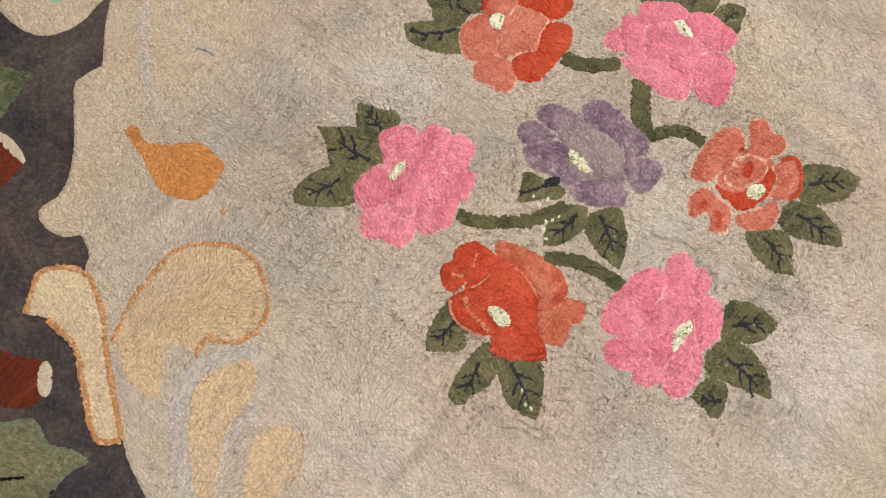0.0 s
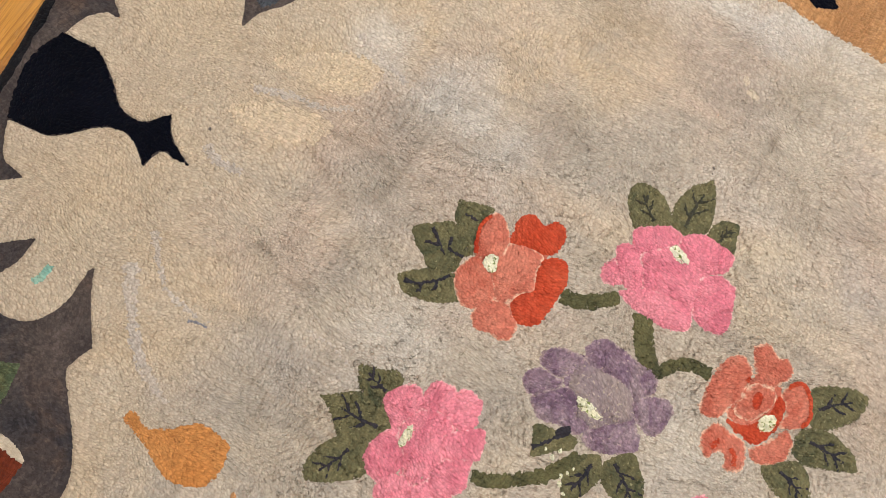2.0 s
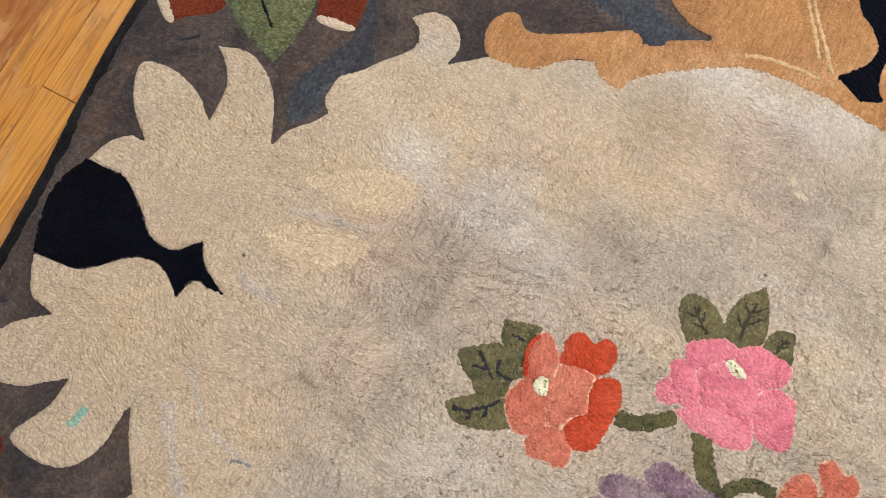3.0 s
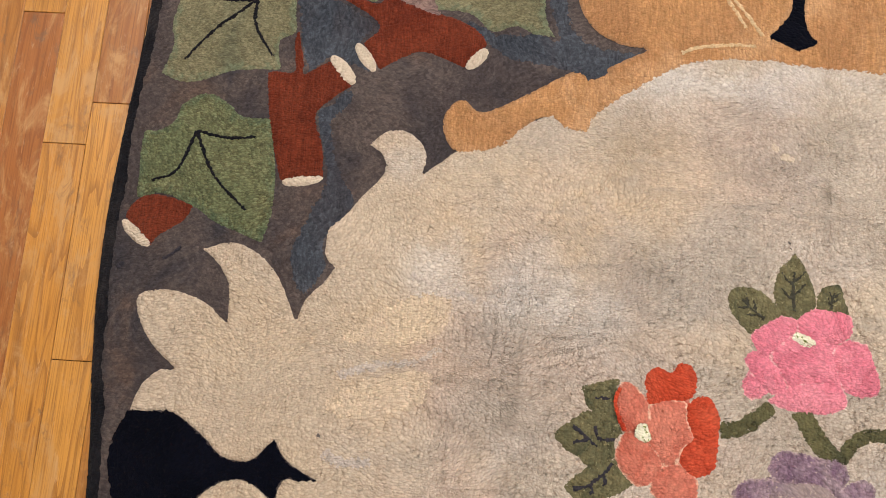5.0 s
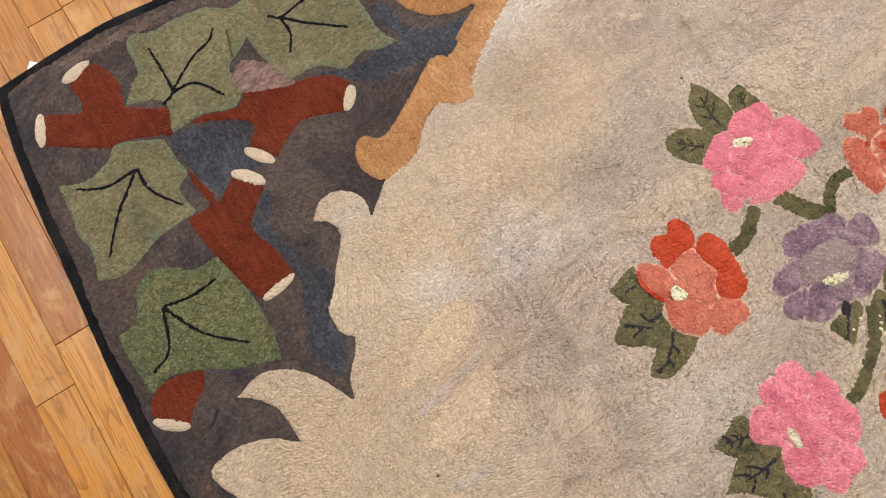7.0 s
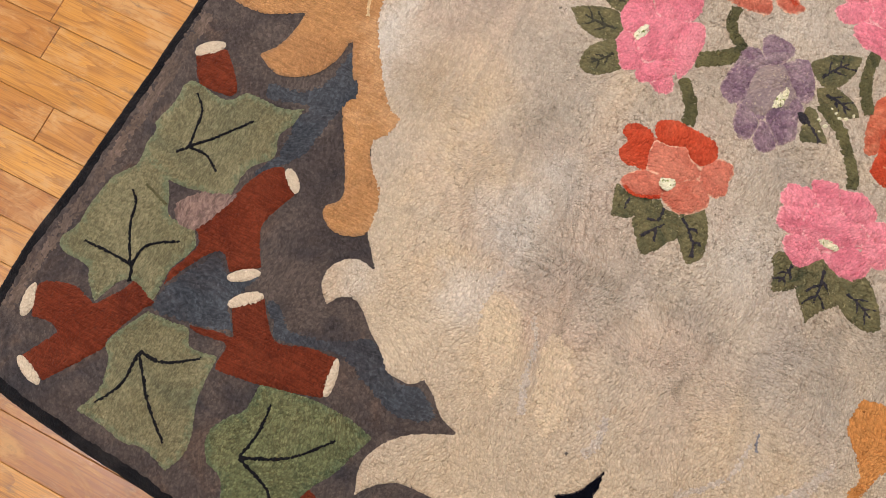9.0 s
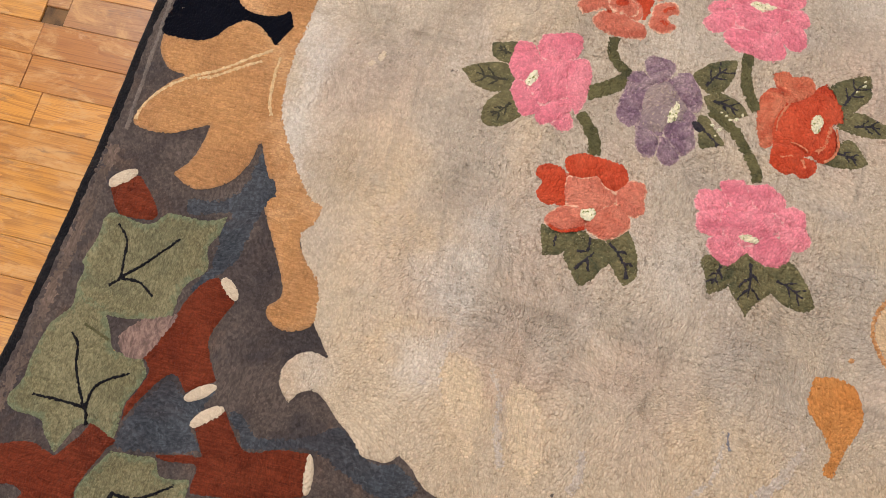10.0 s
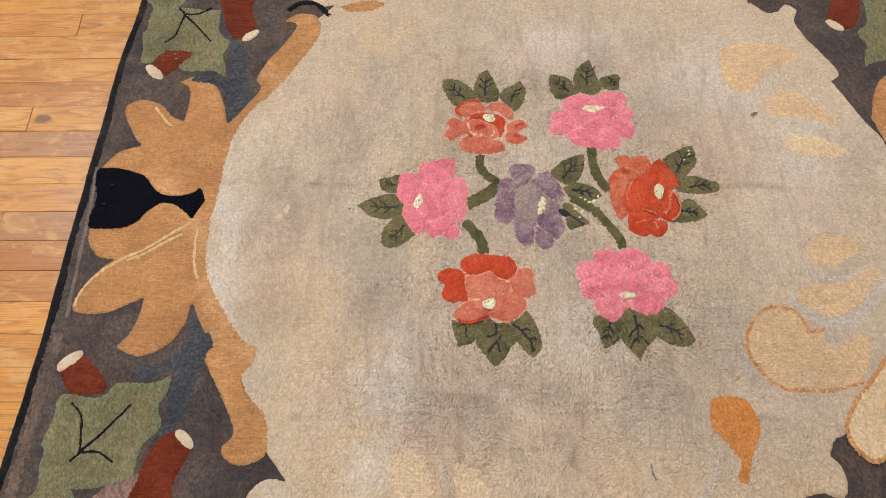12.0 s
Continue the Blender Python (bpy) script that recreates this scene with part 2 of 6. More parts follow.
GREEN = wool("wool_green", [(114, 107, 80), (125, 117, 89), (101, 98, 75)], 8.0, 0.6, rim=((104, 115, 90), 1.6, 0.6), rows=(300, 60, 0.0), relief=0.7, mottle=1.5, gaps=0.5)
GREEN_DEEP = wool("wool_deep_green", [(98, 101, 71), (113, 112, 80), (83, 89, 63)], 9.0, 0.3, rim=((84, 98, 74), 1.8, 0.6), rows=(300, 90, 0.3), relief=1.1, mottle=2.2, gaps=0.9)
BARK = wool("wool_bark", [(100, 42, 26), (110, 50, 32), (90, 38, 25)], 10.0, 0.4, mottle=1.0)
ASH = wool("wool_ash", [(104, 94, 88), (116, 104, 96)], 20.0, 0.1)
PALE = wool("wool_pale", [(208, 178, 138), (198, 164, 122)], 40.0, 0.0)
BLOND = wool("wool_blond", [(212, 186, 152), (204, 178, 146)], 9.0, 0.1)
MAUVE = wool("wool_mauve", [(132, 106, 96), (118, 96, 90)], 12.0, 0.7, relief=0.35, rows=(90, 14, 0.2))
DRIFT = wool("wool_drift", [(92, 78, 70), (106, 89, 79), (80, 69, 65)], 10.0, 0.5, relief=0.35, rows=(75, 20, 0.1))
STRAW = wool("wool_straw", [(205, 181, 152), (202, 178, 153)], 14.0, 0.2)
MIST = wool("wool_mist", [(187, 172, 159), (192, 175, 159)], 14.0, 0.2)
DUSK = wool("wool_dusk", [(122, 120, 128), (134, 130, 134)], 20.0, 0.0)
TEAL = wool("wool_teal", [(150, 178, 158), (130, 172, 156)], 30.0, 0.0)


def wood(name, low, high, middle, joined=False):
    g = Nodes(name)
    co = g.add("ShaderNodeTexCoord").outputs["Object"]
    luck = g.add("ShaderNodeNewGeometry").outputs["Random Per Island"] if joined else g.add("ShaderNodeObjectInfo").outputs["Random"]
    shift = g.add("ShaderNodeCombineXYZ", {0: g.math("MULTIPLY", luck, 37.0), 1: g.math("MULTIPLY", luck, 91.0), 2: 0.0}).outputs[0]
    at = g.add("ShaderNodeVectorMath", {0: co, 1: shift}, operation="ADD").outputs[0]
    hue = g.add("ShaderNodeValToRGB")
    ramp = hue.color_ramp
    ramp.elements[0].position, ramp.elements[0].color = 0.0, srgb(*low)
    ramp.elements[1].position, ramp.elements[1].color = 1.0, srgb(*high)
    for k, c in enumerate(middle):
        ramp.elements.new((k + 1) / (len(middle) + 1)).color = srgb(*c)
    g.put(luck, hue.inputs[0])
    rings = g.noise(g.stretch(at, 1.6, 16, 1), 1.0, 2.0, 0.5, 0.6)
    band = g.math("FRACT", g.math("MULTIPLY", rings, 9.0), 0.0)
    col = g.mix(g.span(band, 0.55, 1.0, 0.0, 0.5), hue.outputs[0], srgb(122, 66, 28))
    fibre = g.noise(g.stretch(at, 9, 420, 1), 1.0, 4.0, 0.65)
    col = g.mix(g.span(fibre, 0.42, 0.72, 0.0, 0.55), col, srgb(104, 60, 30))
    worn = g.noise(g.stretch(at, 6, 14, 1), 1.3, 6.0, 0.72, 0.8)
    col = g.mix(g.span(worn, 0.48, 0.66, 0.0, 0.75), col, srgb(188, 140, 84))
    stain = g.noise(g.stretch(at, 8, 20, 1), 1.4, 6.0, 0.75, 1.0)
    col = g.mix(g.span(stain, 0.54, 0.72, 0.0, 0.75), col, srgb(116, 84, 60))
    knot = g.noise(g.stretch(at, 7, 16, 1), 1.0, 2.0, 0.5)
    col = g.mix(g.span(knot, 0.70, 0.76, 0.0, 0.8), col, srgb(84, 52, 30))
    scuff = g.noise(g.stretch(at, 22, 60, 1), 1.0, 6.0, 0.8, 0.6)
    col = g.mix(g.span(scuff, 0.56, 0.70, 0.0, 0.28), col, srgb(206, 170, 128))
    g.put(col, g.bsdf.inputs["Base Color"])
    g.put(g.span(worn, 0.3, 0.75, 0.30, 0.55), g.bsdf.inputs["Roughness"])
    g.bsdf.inputs["Specular IOR Level"].default_value = 0.5
    low = g.noise(g.stretch(at, 4, 10, 1), 1.0, 2.0)
    height = g.math("ADD", g.math("MULTIPLY", fibre, 0.0002), g.math("MULTIPLY", low, 0.0016))
    g.put(g.add("ShaderNodeBump", {"Height": height, "Strength": 0.6, "Distance": 1.0}).outputs[0], g.bsdf.inputs["Normal"])
    return g.mat


def plain(name, a, b, rough=0.8, scale=6.0):
    g = Nodes(name)
    co = g.add("ShaderNodeTexCoord").outputs["Object"]
    n = g.noise(co, scale, 5.0, 0.65)
    g.put(g.mix(g.span(n, 0.3, 0.7), srgb(*a), srgb(*b)), g.bsdf.inputs["Base Color"])
    g.bsdf.inputs["Roughness"].default_value = rough
    g.put(g.add("ShaderNodeBump", {"Height": g.noise(co, 180.0, 3.0), "Strength": 0.2, "Distance": 0.002}).outputs[0], g.bsdf.inputs["Normal"])
    return g.mat


OAK = wood("oak_boards", (160, 100, 44), (196, 136, 60), ((176, 115, 52), (186, 126, 54), (170, 110, 50), (192, 131, 57)))
OAK_FAR = wood("oak_far_boards", (160, 100, 44), (196, 136, 60), ((176, 115, 52), (186, 126, 54), (170, 110, 50), (192, 131, 57)), joined=True)
OAK_RED = wood("oak_red_boards", (150, 88, 40), (160, 96, 46), ((155, 92, 43),))
OAK_PALE = wood("oak_pale_boards", (196, 132, 56), (202, 140, 64), ((198, 136, 60),))
OAK_GREY = wood("oak_grey_boards", (150, 102, 62), (160, 110, 66), ((154, 104, 62),))
GROUT = plain("subfloor_dust", (116, 84, 52), (58, 40, 26), 0.9, 22.0)
PAINT = plain("wall_paint", (214, 206, 194), (206, 198, 186))
CEIL = plain("ceiling_paint", (226, 222, 214), (220, 216, 206))
ENAMEL = plain("lamp_enamel", (225, 225, 222), (215, 215, 212), 0.4)
CARD = plain("white_card", (228, 226, 222), (216, 214, 208))
glow = Nodes("lamp_diffuser")
glow.bsdf.inputs["Base Color"].default_value = (0.9, 0.88, 0.82, 1)
glow.bsdf.inputs["Emission Color"].default_value = LAMP_COLOUR + (1,)
glow.bsdf.inputs["Emission Strength"].default_value = 6.0


# ---- builders ----
def box(bm, x0, x1, y0, y1, z0, z1, bevel=0.0):
    made = bmesh.ops.create_cube(bm, size=1.0)["verts"]
    bmesh.ops.scale(bm, verts=made, vec=(x1 - x0, y1 - y0, z1 - z0))
    bmesh.ops.translate(bm, verts=made, vec=((x0 + x1) / 2, (y0 + y1) / 2, (z0 + z1) / 2))
    if bevel:
        edges = list({e for v in made for e in v.link_edges})
        bmesh.ops.bevel(bm, geom=edges, offset=bevel, segments=1, profile=0.5, affect="EDGES")


def part(name, bm, material, parent=None, label=""):
    if isinstance(bm, bpy.types.Mesh):
        me = bm
        me.name = name
    else:
        me = bpy.data.meshes.new(name)
        bm.to_mesh(me)
        bm.free()
    me.materials.append(material)
    ob = new(name, me)
    if parent:
        ob.parent = parent
    return tagged(ob, label)


def smooth_loop(points, step=0.35, closed=True):
    """A Catmull-Rom line through points in centimetres; a third value makes a sharp corner."""
    pts = [Vector(p[:2]) for p in points]
    sharp = [len(p) > 2 for p in points]
    n, out = len(pts), []
    for i in range(n if closed else n - 1):
        a, b = pts[i], pts[(i + 1) % n]
        before = a - (b - a) if sharp[i] or (not closed and i == 0) else pts[i - 1]
        after = b + (b - a) if sharp[(i + 1) % n] or (not closed and i == n - 2) else pts[(i + 2) % n]
        count = max(1, round((b - a).length / step))
        for k in range(count):
            t = k / count
            out.append(0.5 * ((2 * a) + (b - before) * t + (2 * before - 5 * a + 4 * b - after) * t * t + (3 * a - before - 3 * b + after) * t ** 3))
    if not closed:
        out.append(pts[-1])
    return out


def ragged(line, amount=0.06):
    """The uneven edge that single loops of yarn give an outline."""
    out = []
    for i, p in enumerate(line):
        d = line[(i + 1) % len(line)] - line[i - 1]
        side = Vector((d.y, -d.x)).normalized() if d.length > 1e-6 else Vector((0, 0))
        w = noise.noise(Vector((p.x * 2.1, p.y * 2.1, 3.7))) * 1.3 + random.uniform(-1, 1) * 0.8
        out.append(p + side * w * amount)
    return out


def lumps(x, y, size, seed):
    """Smooth random values from -1 to 1 over arrays of x and y, about size apart."""
    table = np.random.RandomState(seed).uniform(-1, 1, (64, 64))
    u, v = x / size, y / size
    i, j = np.floor(u).astype(int), np.floor(v).astype(int)
    f, g = u - i, v - j
    f, g = f * f * (3 - 2 * f), g * g * (3 - 2 * g)
    a, b = table[i % 64, j % 64], table[(i + 1) % 64, j % 64]
    c, d = table[i % 64, (j + 1) % 64], table[(i + 1) % 64, (j + 1) % 64]
    return (a * (1 - f) + b * f) * (1 - g) + (c * (1 - f) + d * f) * g


def partings(x, y):
    """Where the pile parts between rows of loops: 1 in the parting, 0 elsewhere."""
    turn = 0.6 + 1.1 * lumps(x, y, 34.0, 5)
    q = (x * np.cos(turn) + y * np.sin(turn)) / 1.15 + 0.5 * lumps(x, y, 2.6, 6) + 1.4 * lumps(x, y, 9.0, 7)
    near = np.abs(q - np.floor(q) - 0.5)
    return (near < 0.12) * (lumps(x, y, 1.7, 8) > 0.12) * (lumps(x, y, 12.0, 9) > 0.05)


def cracked(x, y, size=1.0):
    """Where clumps of loops lean apart: above 0 in the gap between two clumps, 0 elsewhere."""
    spot = np.random.RandomState(21).uniform(0.1, 0.9, (128, 128, 2))
    u, v = x / size + 0.35 * lumps(x, y, 0.8, 33), y / size + 0.35 * lumps(x, y, 0.8, 34)
    i, j = np.floor(u).astype(int), np.floor(v).astype(int)
    first, second = np.full(len(u), 9.0), np.full(len(u), 9.0)
    for di in (-1, 0, 1):
        for dj in (-1, 0, 1):
            q = spot[(i + di) % 128, (j + dj) % 128]
            d = np.hypot(i + di + q[:, 0] - u, j + dj + q[:, 1] - v)
            second = np.minimum(second, np.maximum(first, d))
            first = np.minimum(first, d)
    return (second - first < 0.20) * np.clip(0.02 + 1.3 * lumps(x, y, 1.3, 31) + 0.7 * lumps(x, y, 14.0, 32), 0.0, 1.0)


CREASES = [((-4, -10), (3, -42)), ((20.5, -29), (21.5, -46)), ((25.0, 42), (28.0, 27)), ((24.0, 40), (25.5, 30)), ((-19.8, 45.7), (2.1, 48)), ((46, 38), (30, 45)), ((30, 45), (12, 46)), ((50, -14), (36, -24))]


def creased(x, y):
    """Where long creases have opened the pile."""
    out = np.zeros(len(x))
    for (ax, ay), (bx, by) in CREASES:
        dx, dy = bx - ax, by - ay
        far = np.hypot(dx, dy)
        along = ((x - ax) * dx + (y - ay) * dy) / far
        off = ((x - ax) * dy - (y - ay) * dx) / far + 1.2 * lumps(x, y, 4.0, 41) + 0.5 * lumps(x, y, 1.4, 42)
        for k in (0.0, 2.1):
            out += (along > 0) * (along < far) * (np.abs(off - k) < 0.22) * (lumps(x + 9 * k, y, 3.0, 43) > -0.3)
    return np.minimum(out, 1.0)


COVERS = []
EDGES = []


def cover(p):
    """Whether points lie well under patches that were laid before."""
    out = np.zeros(len(p), bool)
    for lo, hi, test in COVERS:
        near = np.nonzero((p > lo).all(1) & (p < hi).all(1) & ~out)[0]
        if len(near):
            q = p[near]
            out[near] = np.all([test(q + np.array(o)) for o in ((0.7, 0), (-0.7, 0), (0, 0.7), (0, -0.7), (0.5, 0.5), (-0.5, 0.5), (0.5, -0.5), (-0.5, -0.5))], 0)
    return out


# where the rug was once folded: two ends of each fold, and its half width
FOLDS = [((36, 43.6), (-2, 44.6), 1.0), ((56, 48.6), (36, 48.0), 0.8), ((0, 47.0), (-48, 48.4), 0.9), ((17.6, 40), (18.2, 62), 0.8), ((-6.4, 38), (-4.0, 62), 0.9), ((76, -7.0), (40, -5.6), 0.9), ((-34, -4.6), (-58, -5.0), 0.8), ((36, 8), (37.5, 34), 0.8), ((58, 20), (30, 21.5), 0.7), ((-1, -24), (1, -44), 0.8), ((-24, 22), (-25, 46), 0.7)]


def folded(x, y):
    """How deep in an old fold points in centimetres lie, 0 to 1."""
    out = np.zeros(x.shape)
    for (ax, ay), (bx, by), half in FOLDS:
        dx, dy = bx - ax, by - ay
        far = np.hypot(dx, dy)
        along = ((x - ax) * dx + (y - ay) * dy) / far
        off = ((x - ax) * dy - (y - ay) * dx) / far + 0.7 * lumps(x, y, 7.0, 81) + 0.4 * lumps(x, y, 1.8, 82)
        ends = np.clip(along / 5, 0, 1) * np.clip((far - along) / 5, 0, 1)
        out = np.maximum(out, ends * np.exp(-(off / half) ** 2))
    return out


def swell(x, y):
    """The lie of the rug on the floor, in metres, over arrays of x and y in centimetres."""
    slow = np.sin(x / 9.1 + 1.3 * np.sin(y / 13.0)) * np.sin(y / 10.7 + 1.1 * np.sin(x / 15.0) + 0.8)
    fold = np.sin((x * 0.8 + y * 0.6) / 4.6 + np.sin(y / 7.0)) * np.sin((y * 0.9 - x * 0.4) / 6.3 + 0.5 * np.sin(x / 5.0))
    return 0.0016 * slow + 0.0013 * fold + 0.0012 * lumps(x, y, 5.5, 11) + 0.0007 * lumps(x, y, 2.8, 12) - 0.0009 * folded(x, y)


def inside_grid(edge, res):
    """A raster of what lies inside a closed line, by scan lines."""
    lo = edge.min(0) - 2 * res
    nx, ny = np.ceil((edge.max(0) + 2 * res - lo) / res).astype(int) + 1
    grid = np.zeros((ny, nx), bool)
    a, b = edge, np.roll(edge, -1, 0)
    for r in range(ny):
        y = lo[1] + (r + 0.5) * res
        hit = (a[:, 1] > y) != (b[:, 1] > y)
        if hit.any():
            p, q = a[hit], b[hit]
            xs = np.sort(p[:, 0] + (y - p[:, 1]) * (q[:, 0] - p[:, 0]) / (q[:, 1] - p[:, 1]))
            for x0, x1 in zip(xs[::2], xs[1::2]):
                grid[r, max(0, int(np.ceil((x0 - lo[0]) / res - 0.5))):max(0, int(np.floor((x1 - lo[0]) / res - 0.5)) + 1)] = True

    def test(p):
        c = np.floor((p[:, 0] - lo[0]) / res).astype(int)
        r = np.floor((p[:, 1] - lo[1]) / res).astype(int)
        ok = (c >= 0) & (r >= 0) & (c < nx) & (r < ny)
        out = np.zeros(len(p), bool)
        out[ok] = grid[r[ok], c[ok]]
        return out
    return test


RING = [(math.cos(k * math.pi / 4), math.sin(k * math.pi / 4)) for k in range(8)]


def pile(line, z, puff=0.001, loop=0.36, rim=0.6, tuck=0.003, depth=1.0, hidden=None, covers=True, sheared=False):
    """A patch of hooked pile inside a closed line (centimetres): a close sheet of loops of yarn, rising from the
    patch's edge to the height z + puff and cracked open where clumps of loops lean apart.
    hidden: a test for loops that lie deep under another patch; sheared: a smooth cut pile without cracks."""
    edge = np.array([(p.x, p.y) for p in line])
    lo, hi = edge.min(0) - loop, edge.max(0) + loop
    nx, ny = int((hi[0] - lo[0]) / loop) + 9, int((hi[1] - lo[1]) / (loop * 0.866)) + 10
    ix, iy = np.meshgrid(np.arange(nx), np.arange(ny))
    x = lo[0] + (ix - 3 + 0.5 * (iy % 2)) * loop
    y = lo[1] + (iy - 4) * loop * 0.866
    bend = 0.8 * lumps(x, y, 2.6, 51) + 2.0 * lumps(x, y, 8.0, 52), 0.8 * lumps(x, y, 2.6, 53) + 2.0 * lumps(x, y, 8.0, 54)
    p = np.stack([(x + bend[0] * loop).ravel(), (y + bend[1] * loop).ravel()], 1)
    p += np.random.uniform(-0.34, 0.34, p.shape) * loop
    test = inside_grid(edge, 0.08 if loop > 0.3 else 0.05)
    tree = kdtree.KDTree(len(edge))
    for i, e in enumerate(edge):
        tree.insert((e[0], e[1], 0.0), i)
    tree.balance()
    inner = test(p)
    deep = np.all([test(p + 2.6 * np.array(o)) for o in RING], 0) & inner
    out = ~inner & ~np.any([test(p + 0.8 * loop * np.array(o)) for o in RING], 0)
    gap = np.where(deep, 2.6, 99.0)
    for i in np.nonzero(~deep & ~out)[0]:
        co, k, d = tree.find((p[i, 0], p[i, 1], 0.0))
        gap[i] = d
        if d < (0.42 if inner[i] else 0.8) * loop:
            p[i] = co[0], co[1]
    rimmed = gap < np.where(inner, 0.42, 0.8) * loop
    keep = inner | rimmed
    if hidden is not None:
        keep &= ~hidden(p)
    if covers:
        COVERS.append((lo, hi, test))
    num = np.arange(nx * ny).reshape(ny, nx)
    a, b, c, d = num[:-1, :-1], num[:-1, 1:], num[1:, :-1], num[1:, 1:]
    odd = (np.arange(ny - 1) % 2 == 1)[:, None] & np.ones_like(a, bool)
    tris = np.concatenate([np.stack([a, b, np.where(odd, d, c)], -1).reshape(-1, 3),
                           np.stack([np.where(odd, a, b), d, c], -1).reshape(-1, 3)])
    tris = tris[keep[tris].all(1)]
    all_rim = rimmed[tris].all(1)
    tris = tris[~all_rim | test(p[tris].mean(1))]
    u, v, w = p[tris[:, 0]], p[tris[:, 1]], p[tris[:, 2]]
    size = (v[:, 0] - u[:, 0]) * (w[:, 1] - u[:, 1]) - (v[:, 1] - u[:, 1]) * (w[:, 0] - u[:, 0])
    tris[size < 0] = tris[size < 0][:, ::-1]
    tris = tris[np.abs(size) > 1e-4]
    used, tris = np.unique(tris, return_inverse=True)
    tris = tris.reshape(-1, 3)
    p, gap, rimmed = p[used], np.where(rimmed[used], 0.0, gap[used]), rimmed[used]
    rise = 1 - (1 - np.minimum(1.0, gap / rim)) ** 2
    grain = 0.00035 if sheared else 0.0006
    high = z + swell(p[:, 0], p[:, 1]) - tuck * (1 - rise) + puff * rise + np.random.uniform(-grain, grain, len(p)) + 0.0006 * lumps(p[:, 0], p[:, 1], 1.5, 3)
    tone = np.random.uniform(0, 1, len(p))
    if sheared:
        co = np.column_stack([p / 100, high])
        return pile_mesh(co, tone, gap, [tris])
    # how far the pile gapes between three loops
    pit = p[tris].mean(1)
    calm = np.clip((np.hypot(pit[:, 0] + 2, pit[:, 1]) - 26) / 34 + 0.35 * lumps(pit[:, 0], pit[:, 1], 11.0, 61), 0.0, 1.0)
    split = np.maximum(0.8 * partings(pit[:, 0], pit[:, 1]), cracked(pit[:, 0], pit[:, 1])) * (1 - 0.8 * calm) * depth
    split = np.maximum(split, 0.5 * creased(pit[:, 0], pit[:, 1]))
    split = np.maximum(split, 0.35 * (np.random.uniform(0, 1, len(tris)) < 0.04))
    gaping = split > 0.12
    shut, tris, pit, split = tris[~gaping], tris[gaping], pit[gaping], split[gaping]
    if not len(tris):
        return pile_mesh(np.column_stack([p / 100, high]), tone, gap, [shut])
    tight = np.clip(np.random.normal(0.85, 0.05, len(tris)) - 0.28 * split, 0.50, 0.96)[:, None, None]
    ring = (p[tris] + (pit[:, None, :] - p[tris]) * tight).reshape(-1, 2)
    ring_high = (high[tris] - 0.0004 * np.random.uniform(0.4, 1.4, tris.shape)).ravel()
    sunk = np.maximum(high[tris].mean(1) - (0.0009 + 0.0054 * split) * np.random.uniform(0.6, 1.3, len(tris)), 0.001)
    n, m = len(p), len(tris)
    co = np.concatenate([np.column_stack([p / 100, high]), np.column_stack([ring / 100, ring_high]), np.column_stack([pit / 100, sunk])])
    tone = np.concatenate([tone, tone[tris].ravel(), tone[tris].mean(1)])
    inset = np.concatenate([gap, gap[tris].ravel(), gap[tris].mean(1)])
    # each side of a gaping triangle meets the same side of its neighbour, run the other way
    k = np.arange(m)
    a = np.concatenate([tris[:, 0], tris[:, 1], tris[:, 2]])
    b = np.concatenate([tris[:, 1], tris[:, 2], tris[:, 0]])
    ra = np.concatenate([n + 3 * k, n + 3 * k + 1, n + 3 * k + 2])
    rb = np.concatenate([n + 3 * k + 1, n + 3 * k + 2, n + 3 * k])
    g = np.tile(n + 3 * m + k, 3)
    key, back = a.astype(np.int64) * n + b, b.astype(np.int64) * n + a
    order = np.argsort(key)
    at = np.minimum(np.searchsorted(key[order], back), len(key) - 1)
    met = key[order][at] == back
    other = order[at]
    e, o = np.nonzero(met)[0], other[met]
    fans = np.stack([a[e], rb[o], ra[e]], 1)
    gaps = np.stack([rb[o], g[o], g[e], ra[e]], 1)
    e = np.nonzero(~met)[0]
    rims = np.concatenate([np.stack(f, 1) for f in ((a[e], b[e], rb[e]), (a[e], rb[e], ra[e]), (ra[e], rb[e], g[e]))])
    return pile_mesh(co, tone, inset, [shut, fans, gaps, rims])


def pile_mesh(co, tone, inset, faces):
    """A smooth mesh from arrays of corners and of faces with equal numbers of sides."""
    me = bpy.data.meshes.new("pile")
    corners = np.concatenate([f.ravel() for f in faces]).astype(np.int32)
    sides = np.concatenate([np.full(len(f), f.shape[1]) for f in faces])
    me.vertices.add(len(co))
    me.vertices.foreach_set("co", co.astype(np.float32).ravel())
    me.loops.add(len(corners))
    me.loops.foreach_set("vertex_index", corners)
    me.polygons.add(len(sides))
    me.polygons.foreach_set("loop_start", (np.cumsum(sides) - sides).astype(np.int32))
    me.polygons.foreach_set("use_smooth", np.ones(len(sides), bool))
    me.update(calc_edges=True)
    me.attributes.new("tone", "FLOAT", "POINT").data.foreach_set("value", tone.astype(np.float32))
    me.attributes.new("inset", "FLOAT", "POINT").data.foreach_set("value", np.minimum(inset, 20.0).astype(np.float32))
    return me


def flip(points, sx, sy, dx=0.0, dy=0.0):
    return [(p[0] * sx + dx, p[1] * sy + dy) + tuple(p[2:]) for p in points]


